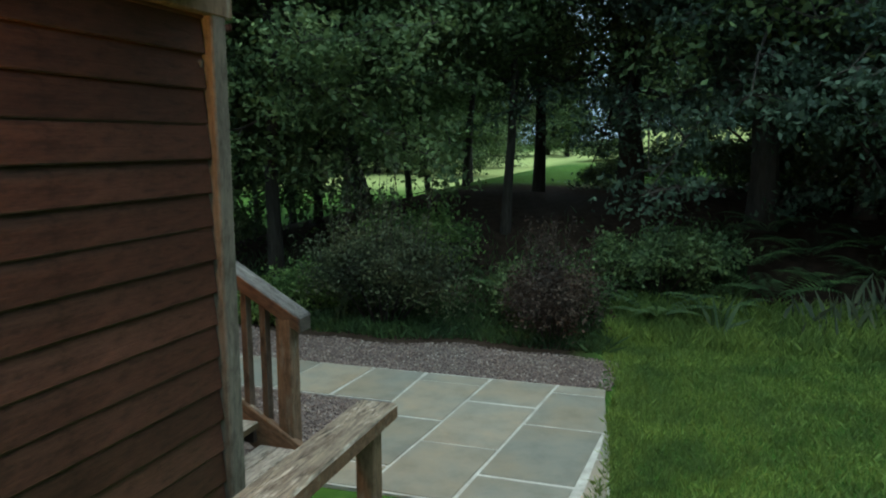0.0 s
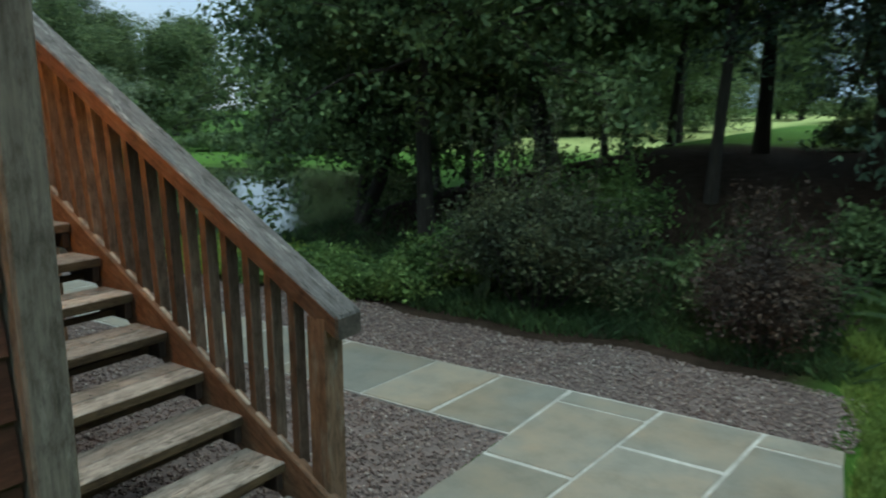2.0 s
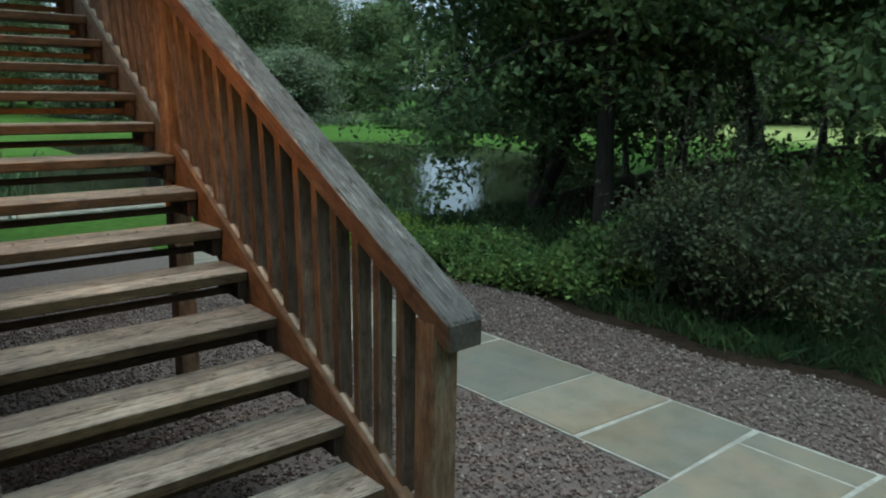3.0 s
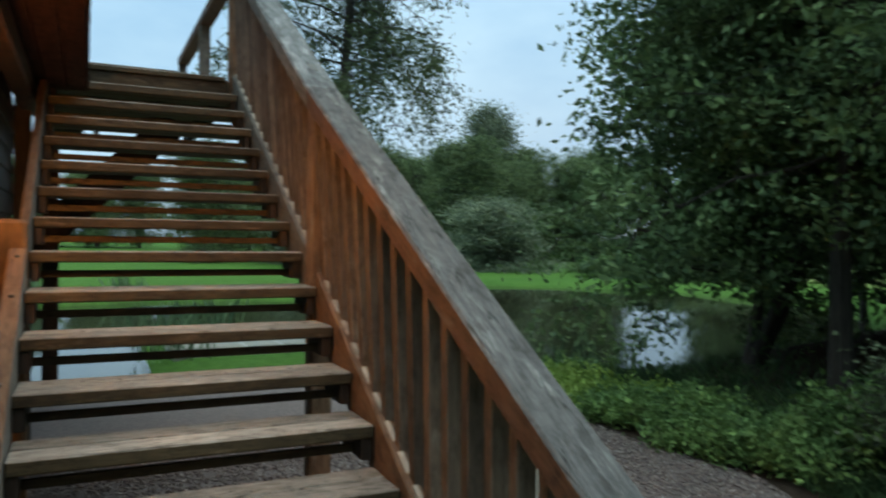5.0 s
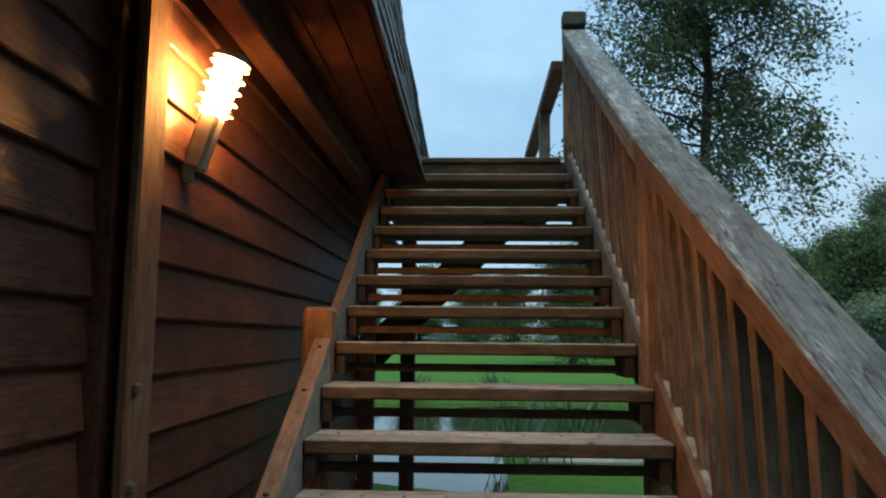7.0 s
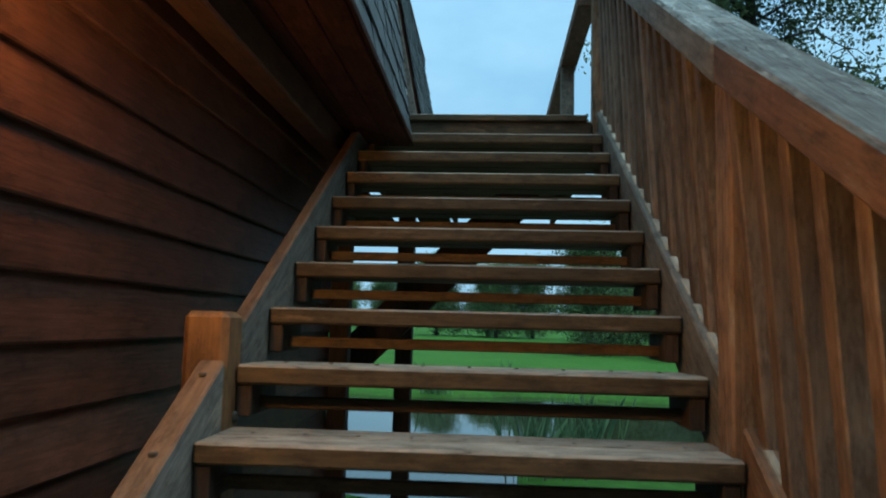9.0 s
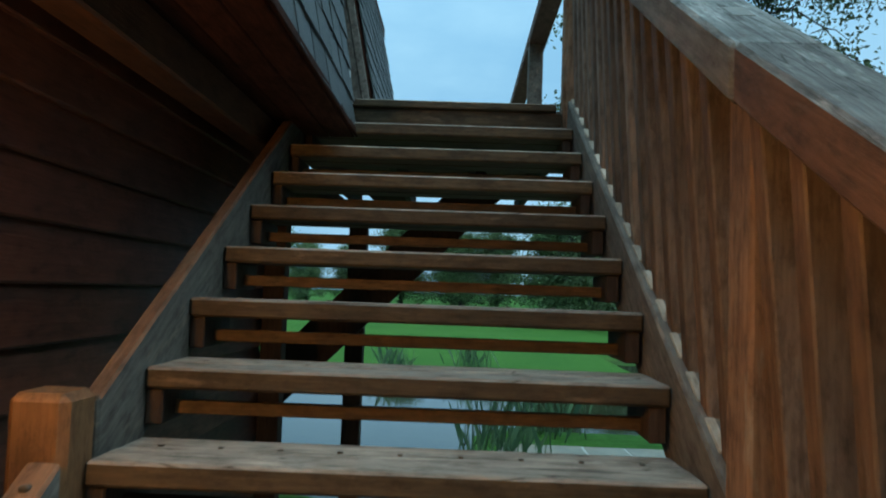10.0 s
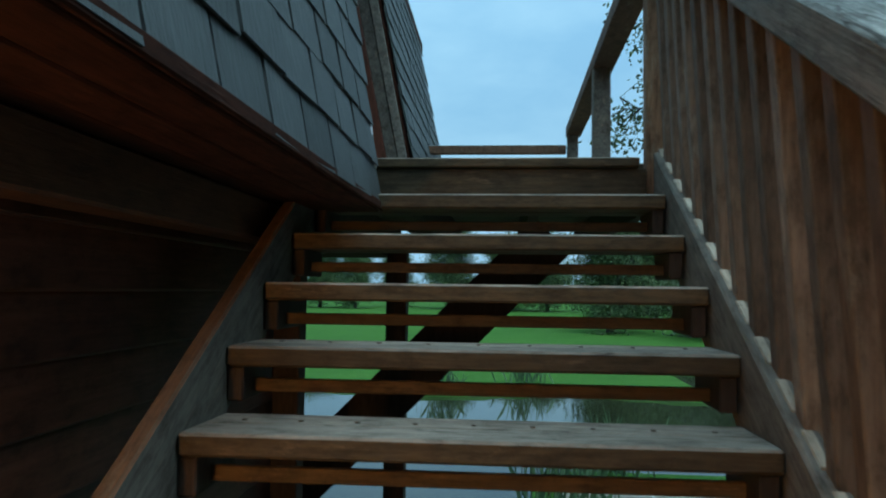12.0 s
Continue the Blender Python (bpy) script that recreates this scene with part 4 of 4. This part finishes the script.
for x, y, s in ((-4, 36, 0.8), (1, 35, 0.8), (6, 36, 1.0)):
    put(make_shrub("hedge_shrub", "green shrub on the far lawn's edge", 2.2, 1.2, 1.3, 3500, 0.2, LEAF_FAR, 8, group="far hedge"), x, y, 0, s)


def make_fern():
    ob = thing("fern", "dark green fern clump in the shade", "fern", group="ferns on the bank")
    quads = []
    for i in range(11):
        a, L, rise = i * 0.571 + rng.normal() * 0.15, rng.uniform(0.5, 0.8), rng.uniform(0.8, 1.25)
        d = np.array([math.cos(a), math.sin(a), 0])
        side = np.array([-math.sin(a), math.cos(a), 0])
        for j in range(2, 22):
            t = j / 22
            p = d * L * t + np.array([0, 0, rise * L * (t - 0.75 * t * t)])
            w = 0.17 * L * math.sin(math.pi * min(1, t * 0.9 + 0.12))
            for sgn in (-1, 1):
                e = p + side * sgn * w + d * 0.04 + np.array([0, 0, -0.25 * w])
                m = (p + e) / 2
                quads.append([p, m + d * 0.016, e, m - d * 0.016])
    tagged(part("frondage", quads_mesh("frondage", np.array(quads), FERN), ob), kind="stuff")
    return ob


fern = put(make_fern(), 0.2, 10.3)
for x, y in ((0.9, 10.9), (1.6, 11.4), (2.3, 11.9), (-0.2, 11.5), (0.7, 12.0), (1.5, 12.5), (3.0, 12.5), (2.4, 13.0), (-0.6, 10.0), (3.7, 13.0), (0.1, 12.8), (1.0, 13.3), (4.4, 13.4), (-2.9, 10.7), (-1.7, 10.6)):
    again(fern, x, y, rng.uniform(0, 360), rng.uniform(0.85, 1.35))


def blade_quads(base, h, w, lean):
    n = len(base)
    a = rng.uniform(0, 6.28, n)
    s = np.stack([np.cos(a), np.sin(a), np.zeros(n)], 1) * w
    ln = rng.normal(size=(n, 3)) * lean
    ln[:, 2] = 0
    H = (h * rng.uniform(0.5, 1.25, n))[:, None] * np.array([0, 0, 1])
    return np.stack([base - s, base + s, base + s * 0.5 + H * 0.6 + ln * 0.4, base + H + ln], 1)


def clump(name, label, x, y, n, r, h, w, lean, mat, cat="plant", group="reeds", single=False):
    b = rng.normal(size=(n, 3)) * r
    b[:, 2] = 0
    Q = blade_quads(b, h, w, lean)
    ob = thing(name, label, cat, group=group)
    if single:
        for q in Q:
            part("leaf_blade", quads_mesh("leaf_blade", q[None], mat), ob)
    else:
        tagged(part("tuft", quads_mesh("tuft", Q, mat), ob), kind="stuff")
    return put(ob, x, y)


clump("iris_clump", "upright sword-leaved iris clump", 0.15, 9.45, 16, 0.05, 0.6, 0.008, 0.16, REED, single=True)
clump("iris_clump", "upright sword-leaved iris clump", -2.1, 9.2, 12, 0.07, 1.05, 0.008, 0.1, REED, single=True)
clump("iris_clump", "upright sword-leaved iris clump", -4.6, 8.8, 12, 0.06, 0.5, 0.008, 0.12, REED, single=True)
for x, y in ((-13.4, 4.72), (-14.9, 4.9), (-15.8, 5.6), (-12.2, 8.9), (-10.6, 10.2), (-24.5, 2.4), (-26, 4.6)):
    clump("reed_clump", "green reeds at the pond edge", x, y, 70, 0.28, 0.75, 0.011, 0.14, REED)
clump("flower_clump", "pale seed heads at the lawn edge", 1.6, 10.1, 60, 0.3, 0.42, 0.02, 0.12, LEAF_WILLOW_HAZED)
clump("flower_clump", "pale seed heads at the lawn edge", 2.4, 10.7, 60, 0.3, 0.42, 0.02, 0.12, LEAF_WILLOW_HAZED)


# lawn blades beside the path
def lawn_edge(y):
    return -0.78 - 0.04 * np.sin(y * 2.1) - 0.32 * smoothstep(7.0, 8.4, y)


def scatter_lawn(n, x1, y0, y1, h, w, lean):
    y = rng.uniform(y0, y1, n)
    x = lawn_edge(y) + (x1 - lawn_edge(y)) * rng.uniform(0, 1, n) ** 1.25
    return blade_quads(np.stack([x, y, ground_z(x, y) - 0.005], 1), h, w, lean)


B = np.concatenate([scatter_lawn(90000, 5.5, 4.2, 10.2, 0.075, 0.005, 0.03), scatter_lawn(14000, 5.5, 8.9, 10.6, 0.2, 0.006, 0.07)])
thing("lawn_grass", "short green mown grass beside the paving", "grass", kind="stuff", data=quads_mesh("lawn_grass", B, BLADE))
x = rng.uniform(-10.5, 0.6, 20000)
y = np.array([bed_edge(v) for v in x]) + 0.3 + np.abs(rng.normal(size=len(x))) * 1.6
y = np.where(x > -1.0, y + 0.35 * (x + 1) + 1.2, y)
thing("undergrowth", "rough dark grass and weeds between the shrubs", "undergrowth", kind="stuff",
      data=quads_mesh("undergrowth", blade_quads(np.stack([x, y, ground_z(x, y)], 1), 0.15, 0.009, 0.07), FERN))


# ---- loose pieces of the ground, last ----
def chippings(n, area):
    P = area(n)
    n = len(P)
    base = np.array([(1, 0, 0), (-0.9, 0.2, 0), (0, 1, 0.1), (0.1, -0.9, 0), (0.1, 0, 0.7), (0, 0, -0.5)])
    tri = np.array([(0, 2, 4), (2, 1, 4), (1, 3, 4), (3, 0, 4), (2, 0, 5), (1, 2, 5), (3, 1, 5), (0, 3, 5)])
    a = rng.uniform(0, 6.28, n)
    s = rng.uniform(0.007, 0.018, n)
    R = np.zeros((n, 3, 3))
    R[:, 0, 0], R[:, 0, 1], R[:, 1, 0], R[:, 1, 1], R[:, 2, 2] = np.cos(a), -np.sin(a), np.sin(a), np.cos(a), 1
    R[:, 2, 0], R[:, 2, 1] = rng.normal(size=n) * 0.35, rng.normal(size=n) * 0.35
    V = np.einsum("nij,kj->nki", R, base) * s[:, None, None] * rng.uniform(0.7, 1.3, (n, 6, 1)) + P[:, None, :]
    F = (tri[None] + 6 * np.arange(n)[:, None, None]).reshape(-1, 3)
    me = bpy.data.meshes.new("chippings")
    me.vertices.add(6 * n)
    me.vertices.foreach_set("co", V.reshape(-1).astype(np.float32))
    me.loops.add(len(F) * 3)
    me.loops.foreach_set("vertex_index", F.reshape(-1).astype(np.int32))
    me.polygons.add(len(F))
    me.polygons.foreach_set("loop_start", np.arange(0, len(F) * 3, 3, dtype=np.int32))
    me.polygons.foreach_set("loop_total", np.full(len(F), 3, dtype=np.int32))
    me.materials.append(CHIPPING)
    me.update(calc_edges=True)
    return me


def strip_area(n):
    x = rng.uniform(-9.5, -0.85, n)
    e = np.array([bed_edge(v) for v in x])
    y = 7.11 + (e + 0.05 - 7.11) * rng.uniform(0, 1, n)
    return np.stack([x, y, np.full(n, 0.026) + rng.uniform(-0.004, 0.006, n)], 1)


def patch_area(n):
    x, y = rng.uniform(-8.0, -2.73, n), rng.uniform(3.0, 6.17, n)
    return np.stack([x, y, np.full(n, 0.023) + rng.uniform(-0.004, 0.006, n)], 1)


thing("chippings", "loose reddish stone chippings", "gravel", kind="stuff", data=chippings(17000, strip_area))
thing("chippings", "loose reddish stone chippings", "gravel", kind="stuff", data=chippings(24000, patch_area))


def slab(parent, x0, x1, y0, y1, top=PAVE_Z, g=0.011, skew=(0, 0), at=7.1):
    """One slab; skew: how much its two long sides lean in x for each metre of y past at."""
    me = box_mesh("slab", (x0 + g, y0 + g + 0.003, top - 0.05), (x1 - g, y1 - g - 0.003, top + random.uniform(-0.002, 0.004)), PAVING, 0.007)
    bm = bmesh.new()
    bm.from_mesh(me)
    for v in bm.verts:
        t = (v.co.x - x0) / (x1 - x0)
        v.co.x += (skew[0] + (skew[1] - skew[0]) * t) * (v.co.y - at) + 0.005 * math.sin(v.co.y * 9 + x0 * 5)
        v.co.y += 0.006 * math.sin(v.co.x * 8 + y0 * 3)
    bm.to_mesh(me)
    bm.free()
    part("slab", me, parent)


for x0, x1, skew, cuts in ((-2.705, -2.025, (0.02, 0.086), (4.5, 4.89, 5.86, 6.85, 7.1)),
                           (-2.025, -1.36, (0.086, 0.1), (4.5, 5.41, 6.4, 7.1)),
                           (-1.36, -0.9, (0.1, -0.13), (6.0, 6.87, 7.1)),
                           (-1.36, -0.73, (0.1, 0.065), (4.5, 4.95, 6.0))):
    for y0, y1 in zip(cuts, cuts[1:]):
        slab(pave_base, x0, x1, y0, y1, skew=skew)
for y0, y1 in ((4.5, 5.47), (5.47, 6.0)):
    slab(pave_base, -0.802, -0.745, y0, y1, g=0.009, skew=(0.065, -0.13), at=6.0)
cuts = (-9.6, -8.9, -8.1, -7.3, -6.6, -5.75, -4.86, -3.91, -3.29, -2.72)
for x0, x1 in zip(cuts, cuts[1:]):
    slab(walk_base, x0, x1, 6.18, 7.1, skew=(0.07, 0.07 if x1 < -2.8 else 0.0))
for i in range(6):
    slab(shore_base, -14.7, -13.95, 4.75 + i * 0.6, 5.35 + i * 0.6, 0.046)
    slab(shore_base, -13.95, -13.2, 4.75 + i * 0.6, 5.35 + i * 0.6, 0.046)


def slate_mesh(w, h):
    v = [(-w / 2, 0.012, 0), (w / 2, 0.012, 0), (w / 2, 0.0, h), (-w / 2, 0.0, h), (-w / 2, 0.004, 0), (w / 2, 0.004, 0), (w / 2, -0.007, h), (-w / 2, -0.007, h)]
    f = [(1, 0, 3, 2), (4, 5, 6, 7), (0, 1, 5, 4), (2, 3, 7, 6), (1, 2, 6, 5), (3, 0, 4, 7)]
    return mesh_of("slate", v, f, SLATE)


W, EXP = 0.285, 0.165
shapes = [slate_mesh(W - 0.008 * (1 + i), EXP * 1.5) for i in range(3)]
for r in range(14):
    z = 2.965 + EXP * r
    x = -7.70 + (0.5 * W if r % 2 else 0)
    if r % 2:
        s = part("slate", slate_mesh(W / 2 - 0.006, EXP * 1.5), slope)
        s.location = (-7.70 + W / 4, 3.556 - LEAN_Y * (z - 2.96), z)
        s.rotation_euler = (radians(8.2), 0, 0)
    while x + W < -2.48:
        s = part("slate", shapes[random.randrange(3)], slope)
        s.location = (x + W / 2, 3.556 - LEAN_Y * (z - 2.96) + random.uniform(0, 0.004), z + random.uniform(-0.012, 0.006))
        s.rotation_euler = (radians(8.2 + random.uniform(-0.6, 0.8)), random.uniform(-0.012, 0.012), random.uniform(-0.008, 0.008))
        x += W
for r in range(14):
    z = 3.22 + EXP * r
    for i in range(12):
        s = part("slate", shapes[random.randrange(3)], far_slope)
        s.location = (-9.4 - W / 2 - W * i + (W / 2 if r % 2 and i else 0), 3.515 - 0.20 * (z - 3.2) + random.uniform(0, 0.004), z + random.uniform(-0.01, 0.005))
        s.rotation_euler = (radians(11.3), random.uniform(-0.012, 0.012), 0)
